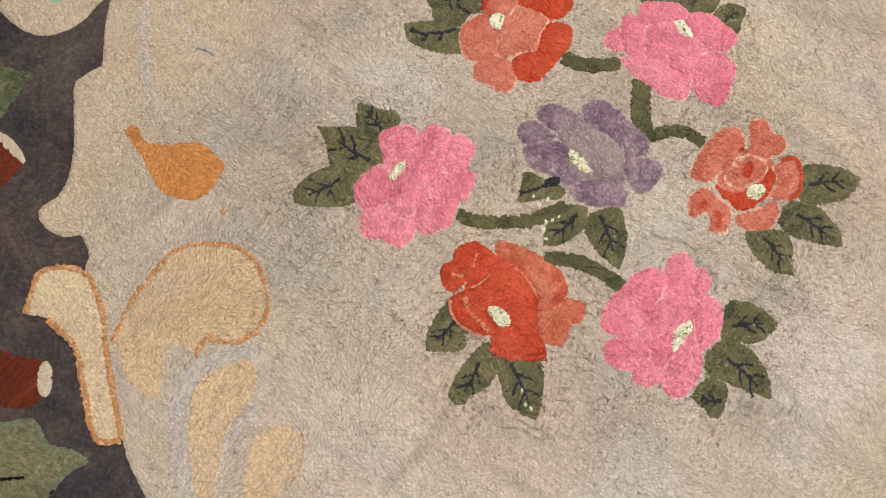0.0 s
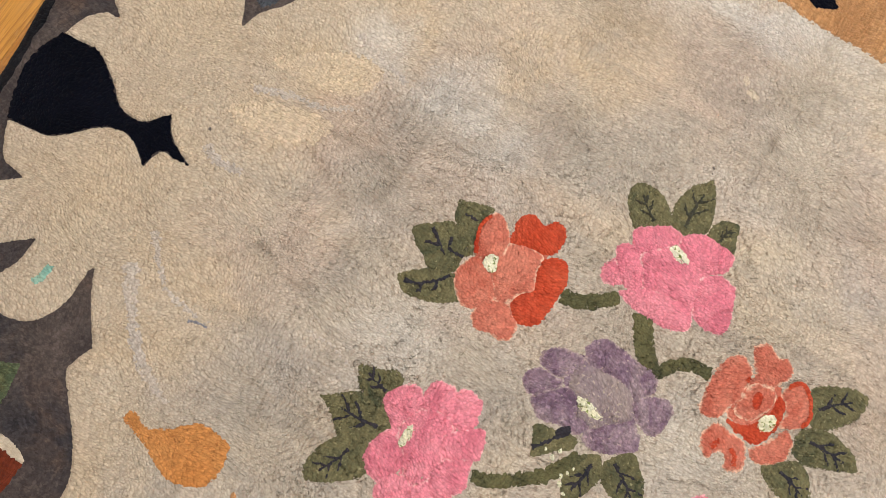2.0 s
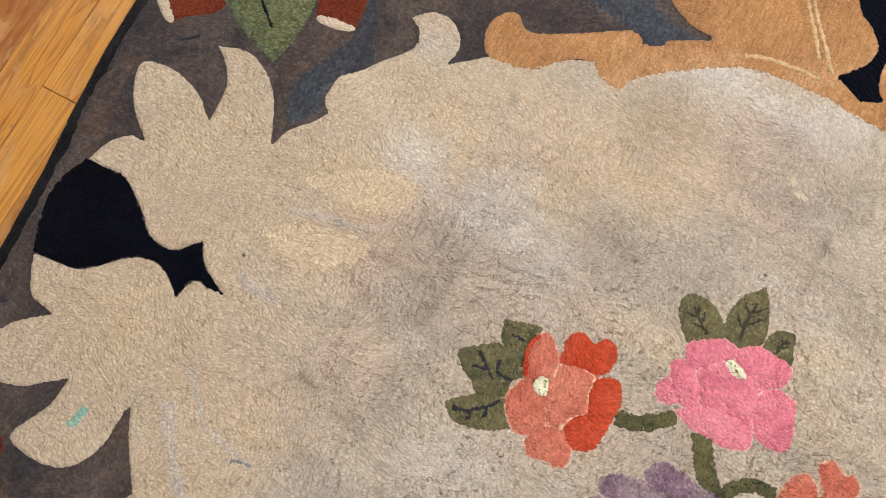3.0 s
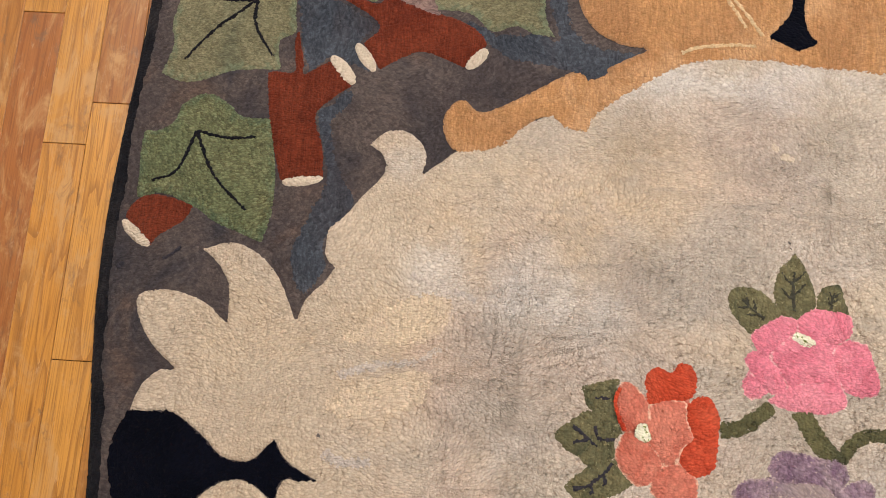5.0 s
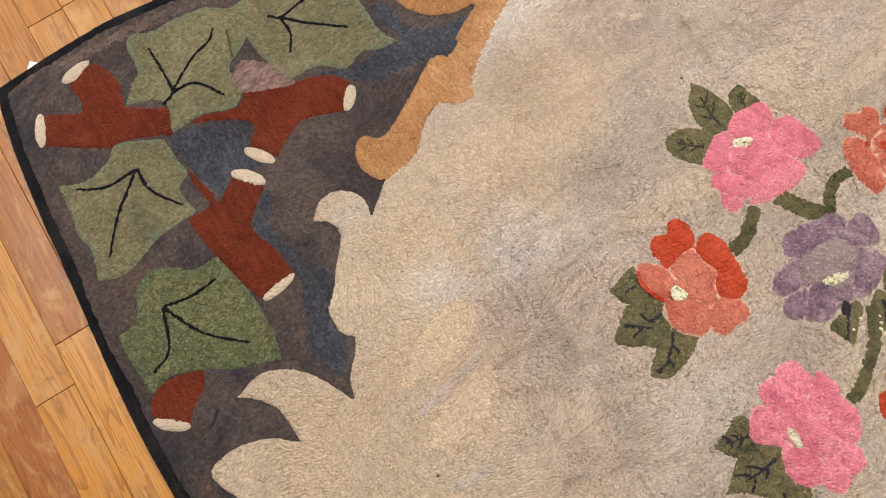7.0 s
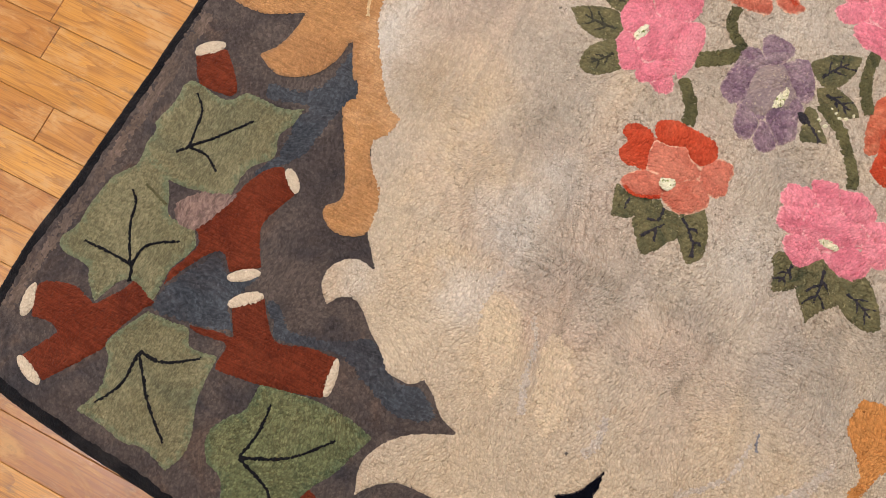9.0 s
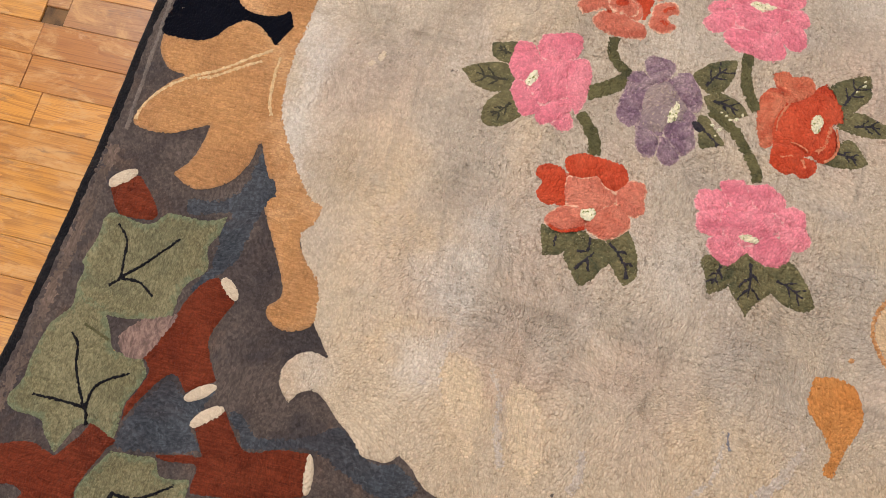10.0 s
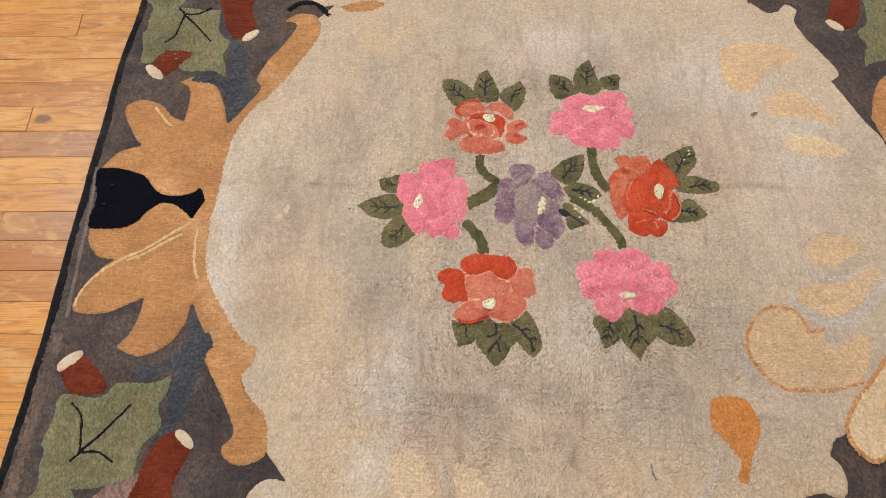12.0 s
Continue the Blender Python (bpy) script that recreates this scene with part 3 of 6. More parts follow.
def ellipse(cx, cy, a, b, turn, wobble=0.06):
    c, s = math.cos(radians(turn)), math.sin(radians(turn))
    n = max(16, round(6.28 * max(a, b) / 0.2))
    out = []
    for i in range(n):
        w = 6.2832 * i / n
        k = 1 + wobble * noise.noise(Vector((cx + math.cos(w), cy + math.sin(w), 2.0)))
        x, y = a * k * math.cos(w), b * k * math.sin(w)
        out.append(Vector((cx + c * x - s * y, cy + s * x + c * y)))
    return out


def ribbon(points, half, taper=1.0):
    """The closed outline of a strip along a smooth line; taper is its width at the far end."""
    line = smooth_loop(points, 0.2, closed=False)
    left, right = [], []
    for i, p in enumerate(line):
        d = line[min(i + 1, len(line) - 1)] - line[max(i - 1, 0)]
        side = Vector((-d.y, d.x)).normalized()
        w = half * (1 + (taper - 1) * i / (len(line) - 1)) * (1 + 0.25 * noise.noise(Vector((p.x * 1.3, p.y * 1.3, 8.0))))
        left.append(p + side * w)
        right.append(p - side * w)
    return left + right[::-1]


# ---- the room ----
X0, X1, Y0, Y1 = ROOM
floor = tagged(new("floor"), "worn amber-varnished narrow oak strip floor", "floor", kind="structure")
bm = bmesh.new()
box(bm, X0, X1, Y0, Y1, -0.06, -0.006)
part("subfloor", bm, GROUT, floor, "dusty filler in the joints")
# walls and ceiling are out of view, added to close the room
for name, spot in (("wall_west", (X0 - 0.1, X0, Y0, Y1)), ("wall_east", (X1, X1 + 0.1, Y0, Y1)), ("wall_south", (X0 - 0.1, X1 + 0.1, Y0 - 0.1, Y0)), ("wall_north", (X0 - 0.1, X1 + 0.1, Y1, Y1 + 0.1))):
    bm = bmesh.new()
    box(bm, *spot, -0.06, CEILING)
    tagged(part(name, bm, PAINT), "plain off-white painted wall", "wall", kind="structure")
bm = bmesh.new()
box(bm, X0 - 0.1, X1 + 0.1, Y0 - 0.1, Y1 + 0.1, CEILING, CEILING + 0.1)
tagged(part("ceiling", bm, CEIL), "plain white ceiling", "ceiling", kind="structure")


# an added lamp, out of view; places and watts set to light the rug
def assumed_ceiling_light(x, y):
    lamp = tagged(new("assumed_ceiling_light"), "assumed flat square ceiling light with warm diffuser", "light", group="ceiling lights")
    lamp.location = (x, y, CEILING)
    bm = bmesh.new()
    for s in (-1, 1):
        box(bm, s * 0.31 - 0.012, s * 0.31 + 0.012, -0.322, 0.322, -0.05, 0.0, 0.003)
        box(bm, -0.298, 0.298, s * 0.31 - 0.012, s * 0.31 + 0.012, -0.05, 0.0, 0.003)
    part("frame", bm, ENAMEL, lamp)
    bm = bmesh.new()
    box(bm, -0.297, 0.297, -0.297, 0.297, -0.03, -0.02)
    part("diffuser", bm, glow.mat, lamp)
    light = bpy.data.lights.new("assumed_ceiling_light", "AREA")
    light.shape, light.size, light.energy, light.color = "SQUARE", 0.58, LAMP_WATTS, LAMP_COLOUR
    bulb = new("bulb", light)
    bulb.parent, bulb.location = lamp, (0, 0, -0.036)


for x, y in LAMP_SPOTS:
    assumed_ceiling_light(x, y)

# ---- the rug, in centimetres from its centre ----
rug = tagged(new("rug"), "cream hooked wool rug with floral bouquet and dark leafy border", "rug")
SIDE_A = [(100, 109.4), (91, 110.3), (78, 111.3), (63, 112.3), (46, 113.2), (31, 113.1), (19, 112.3), (8, 111.0), (-3, 109.9), (-12, 109.2), (-26, 108.6), (-45, 108), (-70, 108.5), (-106, 108.5, 1)]
SIDE_B = [(-107, 80), (-108, 30), (-107.5, -30), (-107, -110, 1), (-60, -110.5), (0, -111), (60, -110.5), (104, -109.5, 1), (104.3, -64), (106, -44), (106.3, -27), (107, -11), (107.3, 4), (107.6, 20), (107.8, 32), (108.3, 43), (109.2, 55), (110, 67), (111.3, 80), (111.6, 93), (110.6, 107.5, 1)]
outer = ragged(smooth_loop(SIDE_A + SIDE_B, 0.3), 0.03)
middle = sum(outer, Vector((0, 0))) / len(outer)
inner = []
for i, p in enumerate(outer):
    d = outer[(i + 6) % len(outer)] - outer[i - 6]
    inner.append(p + Vector((-d.y, d.x)).normalized() * (2.1 + 0.6 * noise.noise(Vector((p.x / 9, p.y / 9, 1.0))) + 0.35 * noise.noise(Vector((p.x / 1.6, p.y / 1.6, 4.0)))))

# the cream field: petals of one side, then its edge round the four corners
CORNER_NE = [(55.7, 55.9, 1), (51.8, 60.5, 1), (54.6, 60.0), (57.4, 61.1), (59.3, 64.0), (59.0, 67.2), (56.4, 70.1, 1), (55.0, 67.8), (52.7, 66.9), (50.4, 68.0), (47.2, 70.8), (44.5, 72.7), (42.1, 75.3), (39.7, 75.7), (37.0, 75.6), (35.1, 73.9, 1), (32.8, 75.4), (29.8, 78.1)]
PETALS_E = [(26.3, 79.3, 1), (33.0, 82.7), (36.7, 86.3), (38.5, 90.9), (37.1, 96.1, 1), (34.8, 93.2), (31.5, 91.0), (27.5, 90.6), (25.2, 90.5, 1), (28.1, 94.0), (29.8, 98.5), (29.9, 103.3), (28.3, 105.7), (24.5, 104.7), (20.5, 101.8), (17.3, 98.0, 1), (17.0, 100.8), (14.2, 103.4), (10.0, 104.7, 1), (10.4, 101.4), (10.5, 97.8), (8.6, 94.3), (6.7, 91.7), (4.4, 89.1), (3.7, 86.2), (4.1, 83.9), (6.1, 81.9), (7.3, 80.8, 1), (4.5, 78.9), (2.8, 76.3), (1.5, 73.5, 1)]
PETALS_W = [(1.6, 76.7), (1.6, 78.6), (-0.2, 79.7), (-2.1, 80.0, 1), (-0.3, 82.1), (1.1, 84.9), (0.9, 87.7), (-0.6, 90.5), (-3.2, 93.1), (-5.4, 96.0), (-6.0, 99.6), (-6.5, 103.6, 1), (-9.6, 102.2), (-12.5, 100.1), (-13.4, 95.8, 1), (-16.6, 99.9), (-21.1, 102.8), (-24.6, 103.3), (-26.2, 99.9), (-25.1, 94.1), (-22.6, 90.6), (-20.6, 88.0, 1), (-25.3, 88.5), (-30.8, 91.1), (-32.7, 89.7), (-32.9, 83.9), (-30.7, 79.9), (-26.0, 77.8), (-19.3, 77.6, 1), (-24.2, 74.8), (-30.1, 70.4, 1)]
EDGE_NW = [(-32.7, 71.5), (-35.2, 71.7), (-38.8, 68.7), (-43.0, 65.0), (-46.9, 62.6), (-50.2, 61.8), (-53.0, 62.7), (-54.6, 61.9), (-55.2, 59.6), (-54.7, 56.7), (-53.0, 54.7, 1), (-54.4, 51.8), (-56.9, 50.2), (-60.5, 44.3), (-67.9, 35.1), (-72.0, 30.0), (-74.6, 25.6)]
EDGE_SW = [(-78, 15), (-79.5, 0), (-79.8, -12), (-79.4, -17.9), (-76.4, -23.1), (-73.2, -30.2), (-71.2, -34.5, 1), (-73.2, -36.3), (-73.1, -38.8), (-70.9, -42.6), (-67.2, -49.1), (-65.8, -53.8), (-67.0, -57.2), (-64.5, -59.3), (-62.0, -56.9, 1), (-59.4, -56.6), (-56.0, -59.5)]
EDGE_SIDE = [(57, -53), (61, -45), (66, -34), (71, -26), (75, -14), (76, 0), (76, 14), (72, 24), (67, 31.5), (65.5, 35), (63, 41), (60, 47), (57.5, 53)]
south = flip(PETALS_E + PETALS_W, 1, -1)[::-1]
field_line = CORNER_NE + PETALS_E + PETALS_W + EDGE_NW + EDGE_SW + flip(EDGE_NW[1:9], 1, -1)[::-1] + south + flip(CORNER_NE, 1, -1)[::-1] + EDGE_SIDE
field_edge = ragged(smooth_loop(field_line, 0.3))
covered = inside_grid(np.array([(p.x, p.y) for p in field_edge]), 0.1)


def under_field(p):
    """Whether points lie at least a centimetre under the field."""
    return np.all([covered(p + np.array(o)) for o in ((1, 0), (-1, 0), (0, 1), (0, -1), (0.7, 0.7), (-0.7, 0.7), (0.7, -0.7), (-0.7, -0.7))], 0)


within = inside_grid(np.array([(p.x, p.y) for p in inner]), 0.1)


def under_border(p):
    return np.all([within(p + np.array(o)) for o in ((1, 0), (-1, 0), (0, 1), (0, -1))], 0)



def motif(name, points, material, z=0.0148, parent=None, label="", puff=0.0012, loop=0.36, rim=0.5, depth=1.0, hidden=None, tuck=0.0018, rough=0.07, sheared=False):
    line = ragged(smooth_loop(points, 0.2), rough)
    if name in ("flower", "petal", "leaf"):
        EDGES.extend(line)
    return part(name, pile(line, z, puff, loop, rim, tuck, depth=depth, hidden=hidden, sheared=sheared), material, parent or rug, label)


def line_motif(name, points, half, material, z, parent, label="", taper=1.0):
    if name == "stem":
        EDGES.extend(ribbon(points, half, taper))
    if name == "outline":
        return part(name, pile(ragged(ribbon(points, half, taper), 0.16), z + 0.0004, 0.0006, 0.30, 0.4, 0.0016, 0.8), material, parent, label)
    return part(name, pile(ragged(ribbon(points, half, taper), 0.11), z + 0.0008, 0.0006, min(0.36, half * 0.6), min(0.3, half * 0.5), 0.002, 0.35 if half < 0.7 else 0.8, sheared=half < 0.7), material, parent, label)


def spot_motif(name, oval, material, z, parent, label="", puff=0.0012, rim=0.5, hidden=cover, tuck=0.003, depth=0.85):
    return part(name, pile(ragged(ellipse(*oval[:5])), z, puff, min(0.36, oval[3] * 0.3), rim, tuck, depth=depth, hidden=hidden), material, parent, label)


# ---- the border: logs and leaves in each corner ----
LOGA = [(104.6, 89.3), (98.8, 87.0), (93.8, 88.2, 1), (90.6, 83.7), (89.1, 81.3), (84.2, 83.1), (85.4, 85.4), (88.2, 92.4), (88.2, 94.3), (94.6, 103.8, 1), (100.5, 101.6, 1), (98.7, 98.4), (97.0, 95.4, 1), (99.4, 94.6), (102.9, 95.2, 1)]
LOGB = [(75.6, 51.0, 1), (78.0, 52.4), (80.1, 56.2), (81.5, 61.0), (84.4, 68.3, 1), (83.1, 69.4), (82.5, 71.5), (84.5, 77.0), (84.3, 79.8, 1), (81.2, 73.7), (78.1, 69.9), (74.8, 72.5, 1), (70.0, 69.3, 1), (73.0, 64.4), (73.6, 61.3), (71.2, 54.6, 1)]
LOGC = [(76.9, 83.9, 1), (71.9, 82.6), (68.4, 82.2, 1), (71.2, 77.8, 1), (66.8, 73.7, 1), (64.1, 77.0), (61.1, 79.4), (55.8, 77.8), (50.3, 77.1, 1), (49.2, 84.3, 1), (55.1, 86.1), (61.0, 87.5), (68.4, 88.5, 1), (68.9, 87.1), (69.1, 83.9), (74.2, 84.5)]
LOGD = [(101.6, 39.1, 1), (96.8, 35.2, 1), (93.3, 38.5), (90.8, 41.8), (91.1, 43.4, 1), (95.1, 43.9), (98.2, 43.5)]
LOGE = [(41.6, 109.4), (45.2, 107.6), (45.8, 103.9), (44.4, 98.3, 1), (41.6, 99.7), (39.0, 103.2), (37.0, 104.6, 1)]
G1 = [(56.6, 108.6), (57.3, 106.1), (59.1, 103.6), (62.1, 102.5), (64.3, 98.4), (62.3, 94.0), (60.5, 92.1), (60.2, 86.7, 1), (55.2, 85.9), (51.0, 85.2), (44.0, 85.1), (38.4, 86.2, 1), (40.1, 90.6), (41.5, 94.4), (43.9, 98.2), (46.0, 103.9), (45.2, 108.0), (49.5, 108.5)]
G2 = [(86.9, 105.4, 1), (85.2, 100.8), (86.3, 95.6), (88.2, 92.5), (84.5, 84.9, 1), (80.1, 84.6), (76.2, 84.3), (74.3, 86.9), (69.0, 86.2, 1), (68.8, 91.2), (68.2, 95.3), (66.5, 99.4), (65.9, 102.9), (67.4, 107.2, 1), (73.1, 105.7), (76.5, 106.4), (81.9, 105.6)]
G3 = [(100.8, 59.3, 1), (98.1, 59.6), (94.8, 61.0), (92.1, 64.4), (89.9, 68.1), (84.4, 68.3, 1), (82.5, 71.5), (84.5, 77.0), (84.3, 81.5), (84.7, 83.6, 1), (90.6, 81.8), (94.0, 88.0, 1), (96.8, 85.4), (98.9, 83.0), (104.0, 82.6), (105.9, 80.7), (104.5, 77.0), (104.5, 72.3), (103.3, 66.3), (100.6, 62.6)]
G4 = [(99.0, 43.6), (91.9, 44.2), (88.6, 41.3), (81.4, 41.0), (77.6, 39.2, 1), (77.9, 43.0), (79.2, 46.1), (78.0, 50.3), (81.2, 54.3), (81.7, 61.7, 1), (86.5, 61.7), (90.8, 62.6), (97.2, 62.1), (100.8, 59.3), (100.7, 55.3), (101.6, 53.9), (100.5, 48.4), (100.5, 45.2)]
SLA = [(78.3, 70.5), (74.8, 72.5), (69.3, 70.6), (71.5, 77.3), (68.8, 81.6), (76.9, 83.9), (84.3, 84.3), (83.5, 78.8), (80.9, 74.1)]
SLB = [(66.8, 73.7), (63.2, 77.7), (61.0, 79.5), (50.6, 77.0), (44.4, 79.1), (36.6, 81.6), (30.4, 79.0), (34.5, 75.2), (39.7, 75.7), (46.3, 71.4), (51.6, 74.1), (59.4, 76.3), (63.1, 73.7)]
SLC = [(86.2, 37.5), (80.3, 36.5), (76.8, 33.0), (75.9, 27.4), (75.2, 23.9), (69.4, 32.7), (70.7, 35.4), (72.2, 40.9), (72.8, 46.8), (75.4, 50.8), (79.0, 55.1), (80.3, 53.7), (78.2, 49.9), (78.0, 46.1), (78.6, 41.9), (77.4, 38.9), (84.6, 41.1)]
CAP_A1 = (104.8,92.8,3.2,1.3,-80)
CAP_A2 = (97.9,103.3,3.4,1.2,159)
CAP_B1 = (73.0,52.7,2.7,1.3,137)
CAP_B2 = (72.2,71.8,3.2,1.2,-144)
CAP_C1 = (69.6,75.5,3.4,1.4,-140)
CAP_C2 = (49.7,80.7,3.6,1.1,-80)
CAP_D = (99.7,36.7,3.2,1.5,-138)
CAP_E = (39.1,107.4,3.4,1.2,-129)
LOGS = [(LOGA, (CAP_A1, CAP_A2)), (LOGB, (CAP_B1, CAP_B2)), (LOGC, (CAP_C1, CAP_C2)), (LOGD, (CAP_D,)), (LOGE, (CAP_E,))]
VEINS_1 = [[(57.3,99.4), (50.3,101.9), (48.2,105.8)], [(57.3,99.4), (49.6,95.5), (43.9,89.5)], [(57.3,99.4), (56.4,94.3), (56.7,89.0)]]
VEINS_2 = [[(82.0,91.7), (81.9,97.8), (84.4,102.9)], [(82.0,91.7), (76.6,98.0), (70.2,103.3)], [(82.0,91.7), (77.0,91.4), (71.4,87.8)]]
VEINS_3 = [[(90.1,82.1), (91.5,79.4), (96.6,79.0), (101.6,79.1)], [(91.5,79.4), (95.4,73.1), (96.6,69.0), (98.5,67.0)], [(91.5,79.4), (90.6,74.9), (85.5,71.5)]]
VEINS_4 = [[(95.0,57.2), (93.5,55.4), (94.0,52.0), (94.8,48.1), (97.3,45.5)], [(93.5,55.4), (89.2,50.9), (84.8,45.7)], [(93.5,55.4), (89.6,55.4), (86.3,57.4)]]


def corner(sx, sy, dx=0.0, dy=0.0, slate=(SLA, SLB, SLC), loop=0.38):
    east = (sx, sy) == (1, -1)
    for points, veins in ((G1, VEINS_1), (G2, VEINS_2), (G3, VEINS_3), (G4, VEINS_4)):
        leaf = motif("leaf", flip(points, sx, sy, dx, dy), GREEN_DEEP if points is G1 else GREEN, 0.0136, loop=loop, depth=1.0)
        for v in veins:
            line_motif("vein", flip(v, sx, sy, dx - 1.9 * (east and points is G4), dy - 4.8 * (east and points is G4)), 0.36, BLACK, 0.0149, leaf, "black vein", 0.8)
    for points, caps in LOGS:
        ox, oy = dx, dy
        if points is LOGE and sx < 0 < sy:
            ox += 8.0
        if points is LOGD and east:
            ox, oy = dx - 3.7, dy - 4.4
        log = motif("log", flip(points, sx, sy, ox, oy), BARK, 0.0141, loop=loop, depth=0.7)
        for cx, cy, a, b, turn in caps:
            turn = turn * sx * sy if sx == 1 or sy == 1 else turn
            spot_motif("cut_end", (cx * sx + ox, cy * sy + oy, a, b, turn), CREAM, 0.0150, log, "cream cut end", depth=0.5)
    for points in slate:
        motif("slate_patch", flip(points, sx, sy, dx, dy), SLATE, 0.0126, label="slate blue shading", puff=0.0004, hidden=cover, tuck=0.0008, rough=0.30, sheared=True)



corner(1, 1)
corner(1, -1, -0.3, 2.0, loop=0.5)
corner(-1, 1, 1.0, -8.0, (), 0.55)
corner(-1, -1, -2.5, 0.5, (), 0.55)

# ---- navy keyholes and orange scrolls in the middle of the sides ----
NAVY_A = [(10.0, 104.7), (10.4, 101.4), (10.5, 97.8), (8.6, 94.3), (6.7, 91.7), (4.4, 89.1), (3.7, 86.2), (4.1, 83.9), (6.1, 81.9), (7.3, 80.8, 1), (4.5, 78.9), (2.8, 76.3), (1.5, 73.5, 1), (1.6, 76.7), (1.6, 78.6), (-0.2, 79.7), (-2.1, 80.0, 1), (-0.3, 82.1), (1.1, 84.9), (0.9, 87.7), (-0.6, 90.5), (-3.2, 93.1), (-5.4, 96.0), (-6.0, 99.6), (-6.5, 103.6, 1), (-1.4, 105.7), (4.1, 106.7)]
NAVY_B = [(103.3, -10.5), (92.5, -9.0), (89.2, -5.2), (85.4, -3.4), (81.5, -4.0), (78.6, -5.4), (76.6, -1.8), (79.0, 3.4), (83.6, -0.2), (86.5, -0.4), (88.6, 1.2), (92.4, 5.2), (102.2, 5.7), (102.7, -2.6)]
SCROLL_1 = [(76.0, 23.4, 1), (77.0, 28.6), (79.8, 33.2), (85.3, 35.7), (90.6, 33.7, 1), (88.2, 30.5), (87.1, 26.7), (86.7, 22.1, 1), (90.1, 24.1), (95.2, 26.1), (101.8, 25.2), (100.4, 19.5), (97.5, 15.4), (94.8, 13.1, 1), (98.7, 12.6), (101.7, 9.1), (102.5, 5.3, 1), (97.1, 5.3), (92.8, 4.1), (89.5, 0.4), (86.6, -1.3), (83.1, -0.3), (79.3, 2.7, 1), (74.8, 2.7), (74.5, 10.5), (73.2, 17.4), (70.5, 23.4), (71.8, 30.5)]
SCROLL_2 = [(79.3, 3.0, 1), (77.2, -1.8, 1), (78.6, -4.8, 1), (81.0, -3.3), (84.8, -2.8), (88.3, -3.7), (90.8, -6.3), (93.2, -8.6), (98.3, -10.2), (103.3, -10.5, 1), (99.9, -15.0), (94.8, -16.9, 1), (97.6, -20.6), (100.7, -27.3), (97.3, -30.2), (92.2, -28.9), (88.8, -25.5), (85.7, -23.8, 1), (85.3, -29.7), (86.0, -34.0), (88.7, -35.8, 1), (84.4, -37.5), (79.7, -34.9), (76.8, -29.7), (75.0, -23.3, 1), (71.7, -27.6), (68.7, -31.7), (68.0, -34.4, 1), (69.3, -36.5), (67.7, -40.9), (61.0, -52.8), (64.2, -55.2, 1), (60.7, -57.6), (56.2, -56.6), (54.2, -50.9), (59.1, -40.9), (63.9, -33.0), (68.8, -27.1), (72.1, -20.5), (73.6, -11.7), (73.8, -5.5), (74.8, 2.7)]
BAND = [(76.8, 21.7, 1), (73.3, 27.1), (69.9, 32.6, 1), (71.5, 35.0), (70.9, 37.1), (67.5, 42.8), (63.8, 49.4), (63.4, 52.2), (65.2, 54.2), (64.5, 56.2), (61.6, 57.7), (58.4, 57.2), (56.0, 55.2), (56.0, 51.4), (57.3, 47.4), (59.7, 45.0), (62.1, 42.6), (62.9, 40.0), (60.9, 37.2), (60.2, 33.4, 1), (63.7, 31.8), (67.5, 26.8), (71.9, 20.0), (75.3, 13.8), (78.4, 15.3)]
for points in ([(79.3, 4.1), (83.3, 6.7), (88.4, 10.3), (93.7, 13.4), (97.6, 16.5), (100.7, 20.8), (101.6, 24.7)], [(80.8, 6.9), (85.1, 9.3), (89.2, 12.0), (92.4, 13.5)], [(77.6, 5.2), (77.4, 10.4), (76.8, 14.9), (75.6, 18.1)], [(93.4, -28.1), (89.9, -23.9), (88.2, -22.2)]):
    line_motif("scroll_line", points, 0.40, PALE, 0.0160, rug, "pale cream line")
part("worn_edge", pile(ragged(ribbon([(103.6, 30), (104.2, 45), (105.2, 62), (106.6, 80), (107.4, 96)], 1.7, 0.9), 0.35), 0.0128, 0.0003, 0.40, 0.8, 0.0008, hidden=cover, covers=False, sheared=True), DRIFT, rug, "pinkish brown worn strip along the binding")
line_motif("arc_line", [(63.8, -58.6), (61.1, -61.2), (56.8, -61.0), (52.5, -56.5)], 0.7, BLACK, 0.0160, rug, "black arc")
line_motif("fringe", [(104.3, -11), (103.4, 3.4), (103.1, 14), (102.9, 21), (102.8, 27)], 0.48, ASH, 0.0130, rug, "pale grey selvedge line")
motif("lens", [(51.3, -60.0, 1), (47.4, -57.8), (41.6, -58.3), (37.2, -61.2, 1), (43.2, -62.2)], ORANGE, 0.0152)
for x, y in ((99.5, -6.2), (100.6, -1.1), (89.5, -1.5), (-21.0, 16.8), (-43.6, 61.5)):
    spot_motif("lint", (x, y, 0.32, 0.16, 20), CREAM, 0.0166 if x > 0 else 0.0222 if x > -30 else 0.0140, rug, "white lint")
